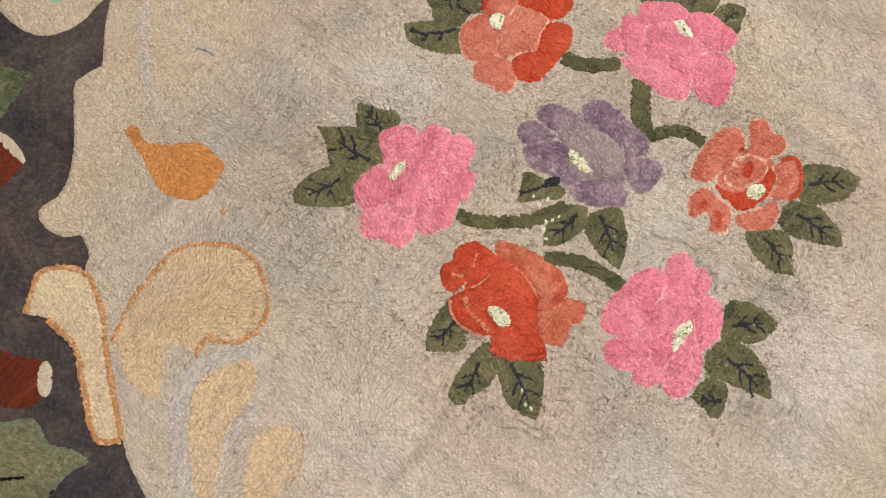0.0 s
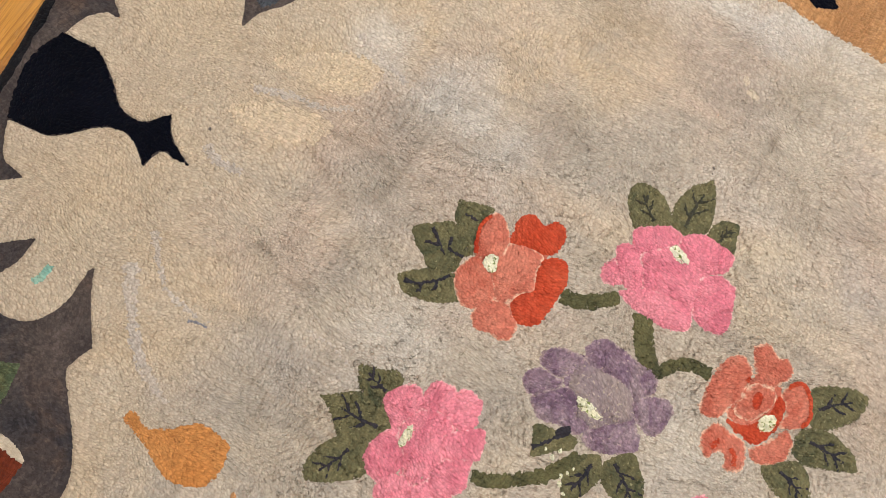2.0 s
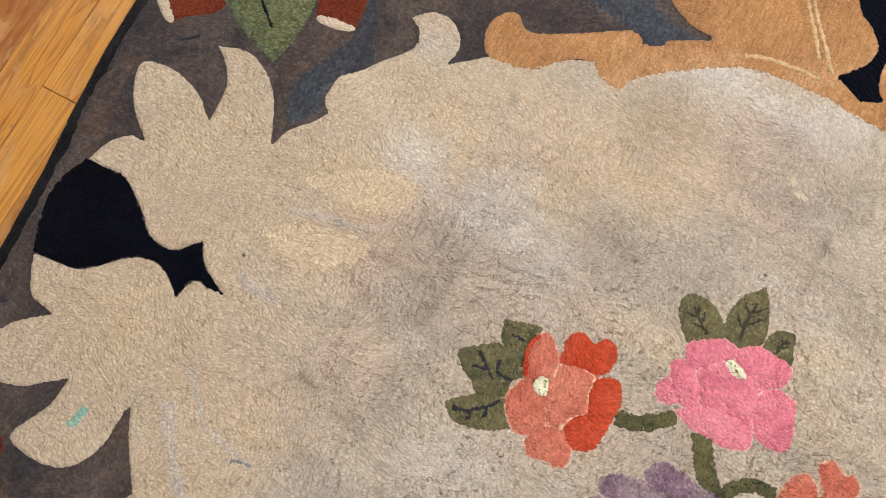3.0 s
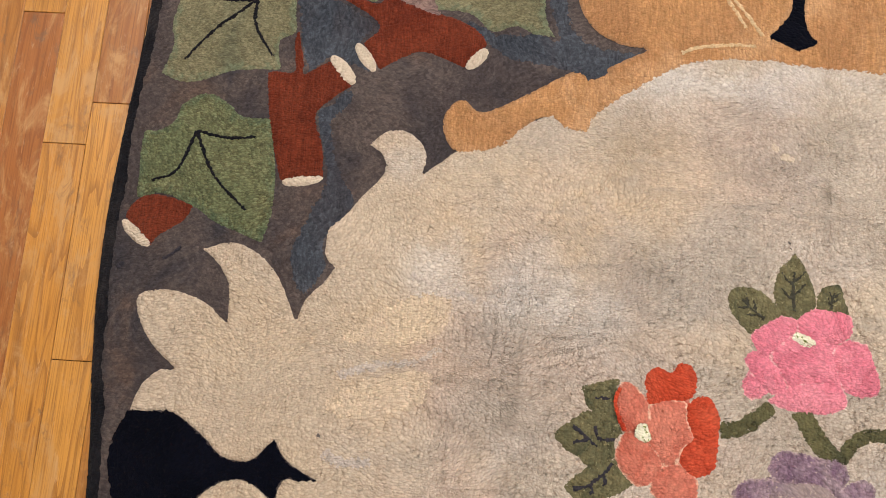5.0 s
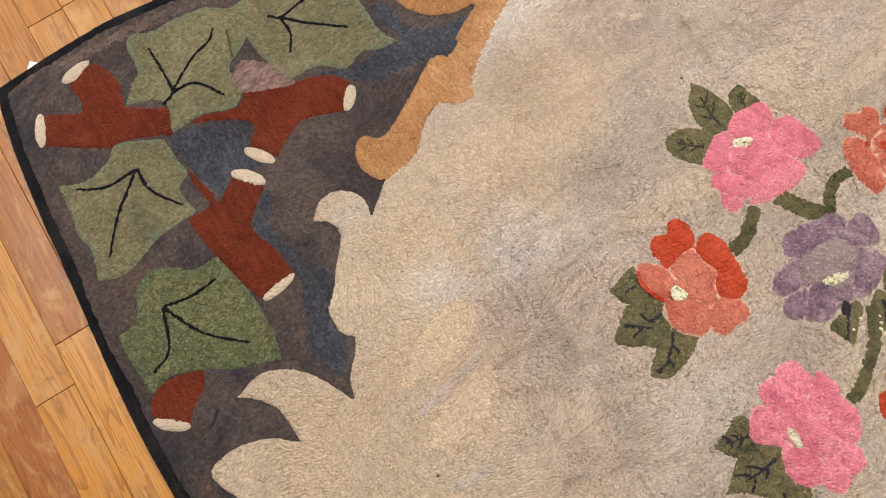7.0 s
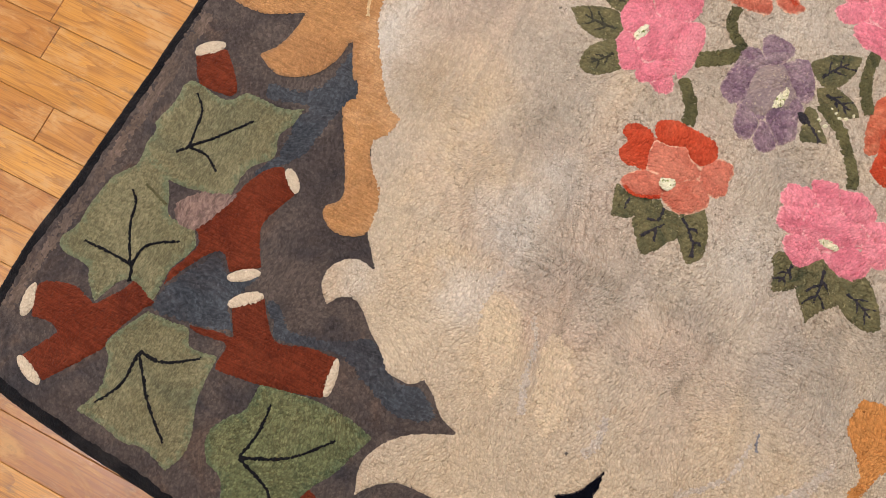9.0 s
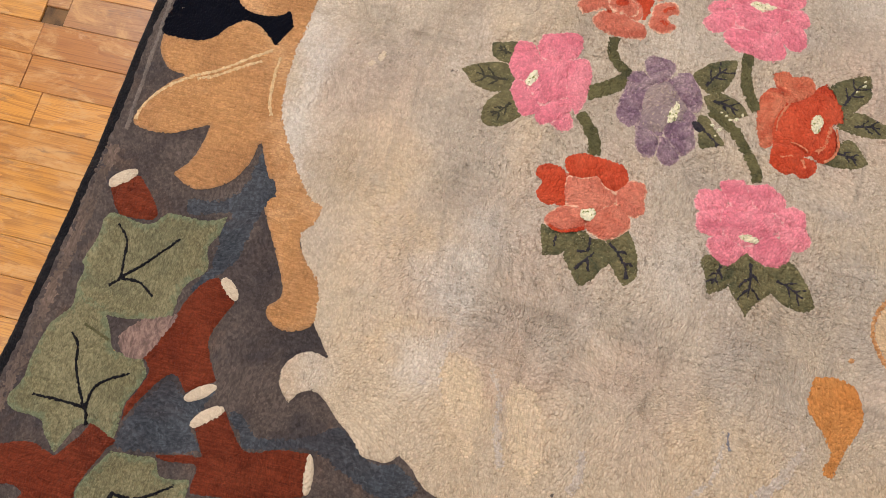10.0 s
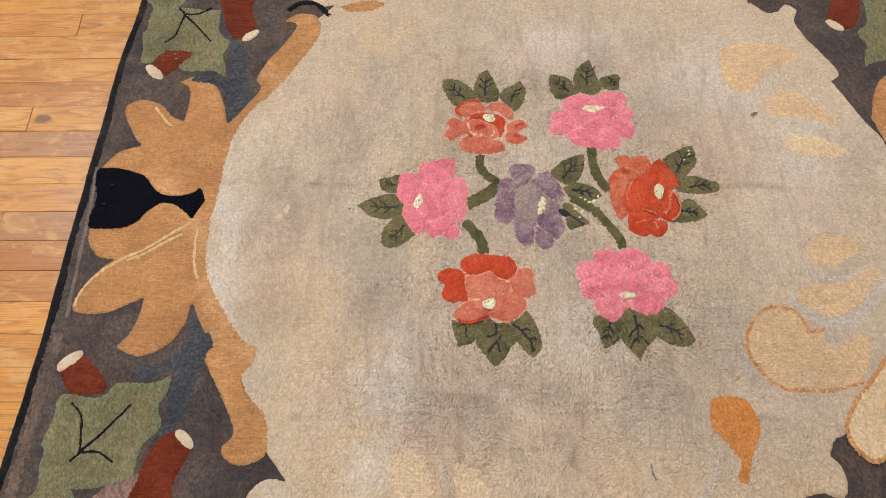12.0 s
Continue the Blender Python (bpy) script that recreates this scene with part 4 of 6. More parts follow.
for s in (1, -1):
    motif("keyhole", flip(NAVY_A, 1, s), NAVY, 0.0146, label="near-black navy keyhole", puff=0.0004, tuck=0.0003, rough=0.22, sheared=True)
    motif("scroll", flip(SCROLL_1, s, 1 if s > 0 else 0.8, 0 if s > 0 else -7), ORANGE, 0.0150, loop=0.38 if s > 0 else 0.6, depth=0.45, tuck=0.0008)
    motif("scroll", SCROLL_2 if s > 0 else flip(SCROLL_2[:25] + [(77.5, -14), (79, -4)], -1, 1, -3), ORANGE, 0.0150, loop=0.38 if s > 0 else 0.6, depth=0.45, tuck=0.0008, hidden=cover)
    motif("keyhole", flip(NAVY_B, s, 1, 0 if s > 0 else -4), NAVY, 0.0150, label="near-black navy keyhole", puff=0.0004, tuck=0.0003, rough=0.22, sheared=True, hidden=cover)
motif("scroll_band", BAND, ORANGE, 0.0152, loop=0.38, depth=0.45, tuck=0.0008, hidden=cover)
# ---- scrolls and lobes on the field ----
TEAR = [(-36.7, 60.6, 1), (-34.6, 59.9), (-34.5, 58.5), (-35.4, 56.2), (-33.8, 53.2), (-30.8, 49.4), (-31.2, 43.5, 1), (-33.9, 42.9), (-37.3, 43.0), (-39.1, 44.3), (-40.6, 47.4), (-40.7, 50.1), (-39.2, 53.4), (-37.9, 56.5)]
CURL = [(-66.6, 53.3, 1), (-63.8, 54.7), (-60.8, 55.7), (-58.7, 54.2), (-57.4, 52.0), (-56.9, 49.7), (-58.4, 46.4), (-60.6, 43.1), (-63.6, 40.2), (-67.9, 35.1), (-71.9, 29.8, 1), (-73.8, 33.2), (-69.7, 38.9), (-66.1, 43.7), (-65.5, 47.0), (-65.2, 50.1)]
OVAL = [(-62.1, 40.2, 1), (-56.5, 41.7), (-51.6, 42.0), (-46.4, 41.5), (-43.1, 38.7), (-40.6, 34.2), (-40.9, 30.1), (-43.4, 26.3), (-46.1, 24.4), (-49.1, 24.2), (-51.5, 25.4), (-53.3, 28.2), (-53.7, 29.5), (-57.0, 28.9, 1), (-56.7, 30.7), (-58.1, 32.8), (-62.4, 30.2), (-64.7, 29.3), (-66.0, 32.5), (-64.8, 36.2)]
LOBE_2 = [(-63.6, 25.0), (-58.9, 26.7), (-54.6, 24.9), (-51.9, 21.9), (-54.4, 19.1), (-57.7, 18.3), (-61.6, 18.2), (-65.9, 16.3), (-70.1, 13.9), (-71.9, 16.5), (-67.8, 21.5)]
LOBE_3 = [(-64.9, 13.5), (-60.3, 15.1), (-56.0, 12.4), (-57.0, 9.1), (-60.2, 7.1), (-63.8, 6.8), (-66.7, 7.0), (-69.0, 10.2)]
SMOKE_A = [(-50.9, 21.5), (-54.3, 25.4), (-57.7, 27.1), (-60.9, 27.6), (-64.6, 25.7), (-68.4, 22.2), (-72.4, 17.2)]
SMOKE_B = [(-56.8, 16.8), (-60.8, 17.7), (-64.9, 17.3), (-68.1, 15.6), (-69.8, 13.6)]
LOBE_RIM = [(-56.3, 13.1), (-55.7, 11.2), (-56.8, 9.0), (-59.6, 7.2), (-62.8, 6.8)]
OVAL_S = [(-44.6, -41.7), (-46.7, -45.4), (-52.4, -46.8), (-58.6, -46.4), (-63.7, -44.9), (-64.6, -42.6), (-62.9, -40.4), (-59.0, -38.2), (-55.0, -35.4), (-52.7, -32.1), (-49.0, -30.9), (-45.9, -32.9), (-44.5, -37.2)]
LOBE_S = [(-52.8, -27.3), (-55.4, -30.2), (-59.6, -31.7), (-62.9, -30.8), (-65.8, -28.2), (-68.6, -25.0), (-70.5, -21.1), (-67.2, -22.2), (-62.4, -23.5), (-56.5, -24.0), (-53.4, -25.7)]
OVAL_FAINT = [(-56.1, -16.8), (-58.2, -19.4), (-62.5, -19.5), (-67.1, -17.5), (-71.1, -14.7), (-66.9, -12.6), (-60.4, -13.1), (-56.7, -14.6)]
motif("teardrop", TEAR, AMBER, 0.0152, label="amber orange teardrop")
oval = motif("lobe", OVAL, TAN, 0.0146, puff=0.0014, tuck=0.0008, rough=0.15)
line_motif("outline", OVAL[:14], 0.46, RUST, 0.0164, oval, "rust outline")
motif("lobe", LOBE_2, TAN, 0.0146, puff=0.0014, tuck=0.0008, rough=0.22)
lobe = motif("lobe", LOBE_3, TAN, 0.0146, puff=0.0014, tuck=0.0008, rough=0.22)
line_motif("outline", LOBE_RIM, 0.28, RUST, 0.0160, lobe, "rust outline")
for points, half in ((SMOKE_A, 1.9), (SMOKE_B, 1.2)):
    part("smoke_band", pile(ragged(ribbon(points, half, 0.9), 0.30), 0.0156, 0.0006, 0.36, 0.6, 0.0010, hidden=cover), SMOKE, rug, "bluish grey shading")
curl = motif("curl", CURL, BLOND, 0.0154)
line_motif("outline", CURL[:11], 0.5, RUST, 0.0168, curl, "rust outline")
line_motif("outline", CURL[10:], 0.5, RUST, 0.0168, curl, "rust outline")
for points in (OVAL_S, LOBE_S):
    motif("lobe", points, PEACH, 0.0150, puff=0.0014, tuck=0.0004, rough=0.30)
motif("lobe", OVAL_FAINT, BLOND, 0.0150, label="faded cream lobe", puff=0.0012, tuck=0.0006, rough=0.35)
line_motif("stroke", [(-22.5, 83.2), (-24.8, 83.4), (-26.5, 84.2)], 0.8, TEAL, 0.0156, rug, "pale teal stroke")

GHOST_1 = [(12.9, 74.1), (16.6, 70.5), (19.3, 62.7), (19.2, 56.3), (14.6, 57.8), (12.0, 62.4), (10.6, 68.8)]
GHOST_2 = [(23.1, 72.5), (27.8, 67.9), (31.9, 59.7), (30.8, 53.8), (24.9, 55.6), (22.6, 62.6)]
for points in (GHOST_1, GHOST_2):
    motif("faded_petal", points, STRAW, 0.0146, label="faded straw petal", puff=0.0012, tuck=0.0006, rough=0.5)
for points, half in (([(-10.1, 72.3), (-13.8, 68.7), (-16.9, 65.1), (-17.8, 60.8), (-18.3, 56.8)], 0.9), ([(-15.7, 72.6), (-21.3, 68.9), (-27.0, 63.8), (-30.0, 59.0), (-31.3, 55.5)], 1.4), ([(17.9, 71.4), (20.0, 65.2), (20.6, 60.3), (23.3, 54.6)], 0.9), ([(6.0, 73.3), (4.7, 69.9), (4.8, 65.2)], 1.1), ([(34.4, 61.2), (32.1, 53.5), (29.8, 45.9)], 0.8), ([(-11.2, 43.1), (-11.2, 38.4), (-13.0, 33.6)], 0.5)):
    part("faded_band", pile(ragged(ribbon(points, half, 0.6), 0.35), 0.0163, 0.0004, 0.36, 0.5, 0.0012, covers=False), MIST, rug, "faded lilac grey band")
motif("worn_patch", [(89.7, 65.9), (87.2, 62.2), (85.2, 61.1), (80.4, 59.6), (82.0, 64.1), (84.0, 68.4), (87.3, 69.1)], MAUVE, 0.0150, label="pinkish brown worn patch", puff=0.0008, tuck=0.001, rough=0.2)
line_motif("stroke", [(96.8, 65.0), (94.3, 65.8), (91.3, 66.9)], 0.28, STEM, 0.0158, rug, "brown stroke")

# ---- stains and stray loops ----
# small dark marks; the four near x 44 paint the shade of pile cracks
for x, y, a, b, turn in ((8.5, 73.9, 0.5, 0.4, 0), (-51.0, -24.8, 1.2, 0.8, 30), (43.6, 0.5, 0.6, 0.3, 30), (45.0, 0.0, 0.35, 0.25, 100), (42.6, 0.2, 0.4, 0.25, 60), (44.6, 1.5, 0.3, 0.2, 0), (-15.0, 103.7, 0.6, 0.9, 10), (33.6, 109.2, 0.6, 0.9, 40)):
    spot_motif("stain", (x, y, a, b, turn), ASH if abs(y) < 90 else INK, 0.0156 if abs(y) < 90 else 0.0134, rug, "small dark mark", rim=0.3)
line_motif("stroke", [(-18.6, 56.6), (-18.7, 58.2), (-19.2, 59.8)], 0.26, DUSK, 0.0156, rug, "dark blue stroke")
line_motif("stroke", [(35.0, 102.2), (36.0, 100.7), (37.2, 99.4)], 0.3, INK, 0.0132, rug, "dark stroke")
# pale worn patches; the cream pair also paints pale glints into the pile
for x, y, a, b, turn in ((-51.1, -24.6, 1.1, 0.8, 20), (-61.2, 0.7, 2.2, 1.6, 10), (57.8, 0.5, 1.6, 1.0, 80), (59.5, 2.5, 1.2, 0.8, 40)):
    spot_motif("worn_patch", (x, y, a, b, turn), CREAM if x > 0 else SMOKE, 0.0158, rug, "pale worn patch", puff=0.0006)
for x, y in ((-46.0, 27.7), (-48.6, 26.7), (-57.7, 36.9), (-37.5, 39.5)):
    spot_motif("fleck", (x, y, 0.8, 0.6, 30), RUST, 0.0164, rug, "rust fleck")

# ---- the bouquet ----
ROSE_WEST_1 = [(-15.7, 26.2), (-14.6, 27.4), (-13.2, 27.6), (-11, 26.1), (-9.9, 23.8), (-10.9, 22.7), (-13.1, 22.1), (-16.1, 23.4), (-17.1, 24.3)]
ROSE_WEST_2 = [(-11.3, 22.4), (-8.8, 22.3), (-7.8, 21.7), (-7.2, 19.4), (-8, 18.5), (-10.9, 17.1), (-11.8, 19.6), (-12.4, 21.3)]
ROSE_WEST_3 = [(-8, 18.5), (-6.7, 17.1), (-6.7, 15.6), (-7.3, 14.3), (-8.6, 13.9), (-11, 13.6), (-12.3, 15), (-11.9, 17), (-9.6, 17.7)]
ROSE_WEST_4 = [(-15.2, 11.3), (-13.9, 10.7), (-11.3, 11.4), (-10.7, 12.3), (-11.1, 13.5), (-12.9, 15.7), (-14.6, 17), (-16.4, 16), (-16.9, 14.9)]
ROSE_WEST_5 = [(-22.5, 14.4), (-22.7, 12.6), (-21, 11.4), (-19.3, 10.5), (-16.7, 11.1), (-15.2, 11.3), (-16.1, 13.3), (-17.5, 15), (-19.4, 16), (-21.1, 15.7)]
ROSE_WEST_6 = [(-21.5, 15.2), (-23.9, 13.9), (-25.1, 13.9), (-26.5, 14.6), (-26.8, 17.1), (-25.1, 17.5), (-23.4, 17.5), (-22, 16.6)]
ROSE_WEST_7 = [(-25.1, 22), (-26.7, 21.7), (-27.7, 20.8), (-28.1, 19.5), (-27.4, 18.3), (-26.4, 17.1), (-24.5, 17.5), (-23, 17.8), (-22.5, 19.2), (-23.3, 21.3)]
ROSE_WEST_8 = [(-16.9, 23.3), (-18.2, 25.1), (-21, 25.9), (-22.4, 26), (-23.8, 25.2), (-24.9, 23.1), (-24.5, 21.8), (-22.3, 20.4), (-20.2, 20.5), (-18.3, 22.5)]
ROSE_WEST_9 = [(-16, 23), (-14.1, 22.5), (-12.4, 21.3), (-11.6, 19.3), (-12.1, 16.9), (-13.6, 16.2), (-15.1, 16.8), (-16.6, 15.9), (-18.6, 15.5), (-21.1, 16), (-22.3, 17.4), (-22.1, 19.2), (-19.3, 20.8), (-18.2, 22.4)]
ROSE_WEST_10 = [(-18.7, 21.8), (-15.2, 21.6)]
ROSE_WEST = [("petal", ROSE_WEST_1), ("petal", ROSE_WEST_2), ("petal", ROSE_WEST_3), ("petal", ROSE_WEST_4), ("petal", ROSE_WEST_5), ("petal", ROSE_WEST_6), ("petal", ROSE_WEST_7), ("petal", ROSE_WEST_8), ("cup", ROSE_WEST_9), ("heart", ROSE_WEST_10, 0.69)]
ROSE_MID_1 = [(2.3, 9.1), (3.1, 9.8), (4.2, 9.9), (5.5, 8.9), (6.4, 6.4), (6.4, 4.2), (5, 3.9), (3, 5.2), (2, 6.6)]
ROSE_MID_2 = [(-1.6, 10.1), (-0.8, 10.8), (0.6, 10.5), (1.7, 9.3), (1.9, 6.8), (1.9, 5.5), (0.7, 5.4), (-1.5, 7.4), (-2.2, 9)]
ROSE_MID_3 = [(-2.4, 8.3), (-0.7, 6.8), (1.2, 4.4), (1.1, 2.5), (-0.4, 1.5), (-2.4, 1.2), (-3.9, 1.5), (-4.6, 4.7), (-4.9, 5.9), (-3.8, 7.4)]
ROSE_MID_4 = [(-4.1, 1.4), (-2.6, 1.1), (-1.5, 0.6), (-1.7, -1.6), (-3.2, -1), (-4.2, 0)]
ROSE_MID_5 = [(6.2, 3.6), (7.5, 4.5), (8.7, 4.5), (10.5, 3.1), (10.7, 0.9), (10.2, -2.5), (9.8, -6.1), (8, -7.4), (6.8, -7.1), (5, -5.2), (6, -2.1), (5.8, 1.9)]
ROSE_MID_6 = [(4.4, -5.2), (5.9, -6.8), (7.1, -8.9), (6.7, -10.5), (5.6, -11.2), (2.9, -10.8), (1.6, -10.4), (1.3, -8.8), (2.5, -6.5)]
ROSE_MID_7 = [(-3.8, -1.1), (-2.2, -1.7), (-0.3, -3.7), (1.5, -6.1), (1.2, -7.5), (-1.2, -9.1), (-2.8, -7.9), (-4.3, -5.3), (-4.8, -2.4)]
ROSE_MID_8 = [(6, 3.9), (5.8, 1.9), (6.2, -0.5), (5.5, -3.9), (3.7, -5.4), (1.9, -6.1), (-0.3, -3.7), (-2.2, -1.7), (-1.7, -0.4), (-1.5, 1.2), (0.5, 2.1), (1.8, 4), (3.8, 4.4)]
ROSE_MID_9 = [(0.8, 1.9), (-0.5, -2)]
ROSE_MID = [("petal", ROSE_MID_1), ("petal", ROSE_MID_2), ("petal", ROSE_MID_3), ("petal", ROSE_MID_4), ("petal", ROSE_MID_5), ("petal", ROSE_MID_6), ("petal", ROSE_MID_7), ("cup", ROSE_MID_8), ("heart", ROSE_MID_9, 0.86)]
ROSE_SW_1 = [(-23.5, 6.4), (-22.8, 7.2), (-21.3, 7.3), (-19.8, 6.5), (-19.1, 5.4), (-19, 2.8), (-19.4, 1.9), (-21.6, 1.6), (-23.8, 2.1), (-24.9, 3.6)]
ROSE_SW_2 = [(-26.6, 6.8), (-25.3, 7.5), (-24.2, 7.2), (-23.5, 6.6), (-24.2, 5), (-24.8, 3.8), (-26.3, 3.8), (-27.3, 4.5), (-27.3, 5.6)]
ROSE_SW_3 = [(-28.3, 3.8), (-26.8, 3.1), (-26.1, 1.9), (-26.7, -0.2), (-28.1, -4), (-28.9, -4.2), (-30, -2.7), (-30.6, 0.4), (-30, 2.4)]
ROSE_SW_4 = [(-18.9, 2), (-17.8, 3), (-16.7, 2.6), (-15.8, 0.1), (-15.4, -3.5), (-15.4, -6.7), (-16.7, -8.9), (-18.4, -9.5), (-20.1, -7.7), (-20.1, -5.9), (-18.7, -2.4), (-18.8, 0.1)]
ROSE_SW_5 = [(-21.2, -7), (-19, -9.1), (-17.5, -11.9), (-18.4, -13.2), (-20.3, -13.5), (-21.3, -12.7), (-23.5, -13.4), (-24.9, -12.6), (-25.3, -11), (-24.5, -9.4)]
ROSE_SW_6 = [(-23.6, 1.8), (-20.6, 1.4), (-19, 0.7), (-18.7, -2.4), (-20.3, -6), (-24.3, -8.9), (-25.7, -10.5), (-27.2, -11.2), (-29.1, -8.6), (-30, -6.2), (-29.7, -4.3), (-28, -4), (-26.5, -0.2), (-25.9, 1.8)]
ROSE_SW_7 = [(-26, -1.7), (-26.3, -5.3)]
ROSE_SW_8 = [(-20.3, 4.5), (-21.5, 4.2), (-22.7, 3.8)]
ROSE_SW_9 = [(-25.3, 5.9), (-24.9, 4.9), (-24.4, 4.1)]
ROSE_SW_10 = [(-26.9, 2.3), (-28.1, 0.6), (-28.7, -1.6), (-28.9, -3.6)]
ROSE_SW_11 = [(-28.4, 3.9), (-30.2, 2.1), (-30.6, -0.3), (-30, -3.3)]
ROSE_SW_12 = [(-25.5, 2.5), (-23.9, 1.6), (-21.9, 1.2)]
ROSE_SW_13 = [(-20.9, -6.6), (-19.9, -4.8), (-19.2, -2.9), (-19.1, -0.4)]
ROSE_SW_14 = [(-20.3, -9.5), (-18.9, -10.5), (-18.6, -11.9)]
ROSE_SW = [("petal", ROSE_SW_1), ("petal", ROSE_SW_2), ("petal", ROSE_SW_3), ("soft", ROSE_SW_4), ("soft", ROSE_SW_5), ("cup", ROSE_SW_6), ("heart", ROSE_SW_7, 0.94), ("line", ROSE_SW_8, 0.34), ("line", ROSE_SW_9, 0.34), ("line", ROSE_SW_10, 0.43), ("line", ROSE_SW_11, 0.21), ("line", ROSE_SW_12, 0.17), ("line", ROSE_SW_13, 0.21), ("line", ROSE_SW_14, 0.21)]
ROSE_SOUTH_1 = [(-7.1, -20), (-5.6, -19.2), (-4, -19.1), (-2.8, -20), (-2.5, -21.3), (-3.8, -22.9), (-5.3, -23.9), (-7.1, -24.6), (-8.5, -23.5), (-8.4, -21.7)]
ROSE_SOUTH_2 = [(-3.9, -23.2), (-2.9, -23.8), (-3.2, -24.9), (-4.1, -25.7), (-6.4, -26.2), (-7.4, -25.3), (-6.2, -24.1)]
ROSE_SOUTH_3 = [(-7.5, -25.8), (-6, -26.7), (-5.8, -27.9), (-6.9, -29.7), (-9, -30.5), (-10.8, -30.9), (-12.8, -30.2), (-12.8, -28.8), (-11.4, -27.5), (-9.3, -26.4)]
ROSE_SOUTH_4 = [(-13.3, -29.5), (-14.9, -31.1), (-17.6, -31.7), (-20.1, -31.4), (-21.1, -30.5), (-21.3, -28.9), (-19.9, -27.5), (-17.6, -27.3), (-14.4, -28.2)]
ROSE_SOUTH_5 = [(-19.3, -27), (-20.6, -27.5), (-21.6, -27), (-22.7, -25.2), (-22.3, -23.9), (-20.8, -23.3), (-19.3, -24), (-18.7, -25.3)]
ROSE_SOUTH_6 = [(-21.4, -23.4), (-22.3, -21.9), (-22.4, -19.9), (-21.6, -18.6), (-19.7, -18.4), (-18.4, -19.5), (-17.1, -21.4), (-17.3, -23.4), (-18.4, -24.4), (-19.5, -24.2)]
ROSE_SOUTH_7 = [(-18.6, -18.7), (-19, -17.2), (-18.1, -15.9), (-15.2, -15.1), (-11, -15.7), (-8.1, -16.8), (-6.7, -18.4), (-7, -19.9), (-8.5, -20.9), (-11.6, -20.9), (-14.7, -21.1), (-17.2, -20.7)]
ROSE_SOUTH_8 = [(-10.1, -21.3), (-8.6, -22.1), (-8.5, -23.8), (-7.5, -25.6), (-9.6, -26.6), (-11.6, -27.6), (-12.9, -29), (-14.3, -28.1), (-16.5, -27.2), (-18.7, -26.9), (-18.7, -25.1), (-17.1, -23.4), (-16.8, -21.6), (-14, -21.1)]
ROSE_SOUTH_9 = [(-15.2, -26.4), (-11, -26.1)]
ROSE_SOUTH = [("petal", ROSE_SOUTH_1), ("petal", ROSE_SOUTH_2), ("petal", ROSE_SOUTH_3), ("petal", ROSE_SOUTH_4), ("petal", ROSE_SOUTH_5), ("petal", ROSE_SOUTH_6), ("petal", ROSE_SOUTH_7), ("cup", ROSE_SOUTH_8), ("heart", ROSE_SOUTH_9, 0.94)]
ROSE_SE_1 = [(13.9, -14), (16.8, -14.4), (18.3, -15.3), (18.9, -16.8), (17.8, -18.6), (16.2, -19.2), (13.3, -18.9), (10.8, -18.1), (9.2, -17.7), (8, -15.8), (8.8, -14.1), (10.8, -13.9)]
ROSE_SE_2 = [(17.6, -19.3), (20.5, -17.7), (21.8, -18.2), (22.6, -19.5), (21.4, -21.3), (22, -22.5), (21.3, -23.8), (19.8, -24.2), (16.8, -22.5), (16.6, -20)]
ROSE_SE_3 = [(16.3, -24.3), (17.9, -24.4), (19.6, -25.5), (19.6, -26.9), (17.8, -28.7), (15.4, -29.6), (14, -29.2), (12.5, -26.9), (12.4, -25.8), (15.2, -25.8)]
ROSE_SE_4 = [(5.8, -24.4), (7.1, -23.5), (9.2, -25.3), (12, -26.8), (11.5, -28.2), (10.2, -28.9), (7.8, -28.4), (5.9, -26.3)]
ROSE_SE_5 = [(3.6, -16.9), (5.3, -16.3), (6.9, -16.8), (8.1, -17.8), (7.7, -20), (7.7, -22), (6.6, -22.9), (3.8, -23.8), (2.6, -22.2), (2.7, -20.8), (4.2, -20.5), (4.2, -19.6), (2.9, -19), (2.8, -17.9)]
ROSE_SE_6 = [(9.7, -18.4), (9.7, -20), (10.5, -22), (12.9, -23.6), (15.9, -23.7), (16, -25.1), (14.6, -25.7), (11.8, -25.7), (8.7, -24.6), (7.9, -23.5), (8.2, -20.9), (8.6, -19.3)]
ROSE_SE_7 = [(11, -19), (12.8, -19.3), (14.6, -19.4), (15.9, -20), (16.5, -21.4), (16.4, -23.2), (14.8, -23.7), (12.8, -23.1), (11.2, -22.1), (10.6, -20.5)]
ROSE_SE_8 = [(12.5, -20.8), (14, -20.2), (15.3, -20.6), (15.6, -21.6), (14.5, -22.3), (12.6, -22)]
ROSE_SE_9 = [(10.3, -23.5), (12.9, -24.5)]
ROSE_SE_10 = [(18, -24.5), (19.2, -25.4), (19.6, -26.4), (18.6, -27.8), (16.8, -28.9), (15.1, -29.3), (13.7, -28.6)]
ROSE_SE_11 = [(4.4, -18.1), (5.3, -18.6), (6.1, -18.8)]
ROSE_SE_12 = [(5.7, -20.8), (5, -21.8), (3.5, -22.4)]
ROSE_SE_13 = [(15.7, -18.7), (16.4, -18.9)]
ROSE_SE = [("petal", ROSE_SE_1), ("petal", ROSE_SE_2), ("petal", ROSE_SE_3), ("petal", ROSE_SE_4), ("petal", ROSE_SE_5), ("red", ROSE_SE_6), ("cup", ROSE_SE_7), ("red", ROSE_SE_8), ("heart", ROSE_SE_9, 0.86), ("redline", ROSE_SE_10, 0.34), ("redline", ROSE_SE_11, 0.51), ("redline", ROSE_SE_12, 0.43), ("redline", ROSE_SE_13, 0.26)]
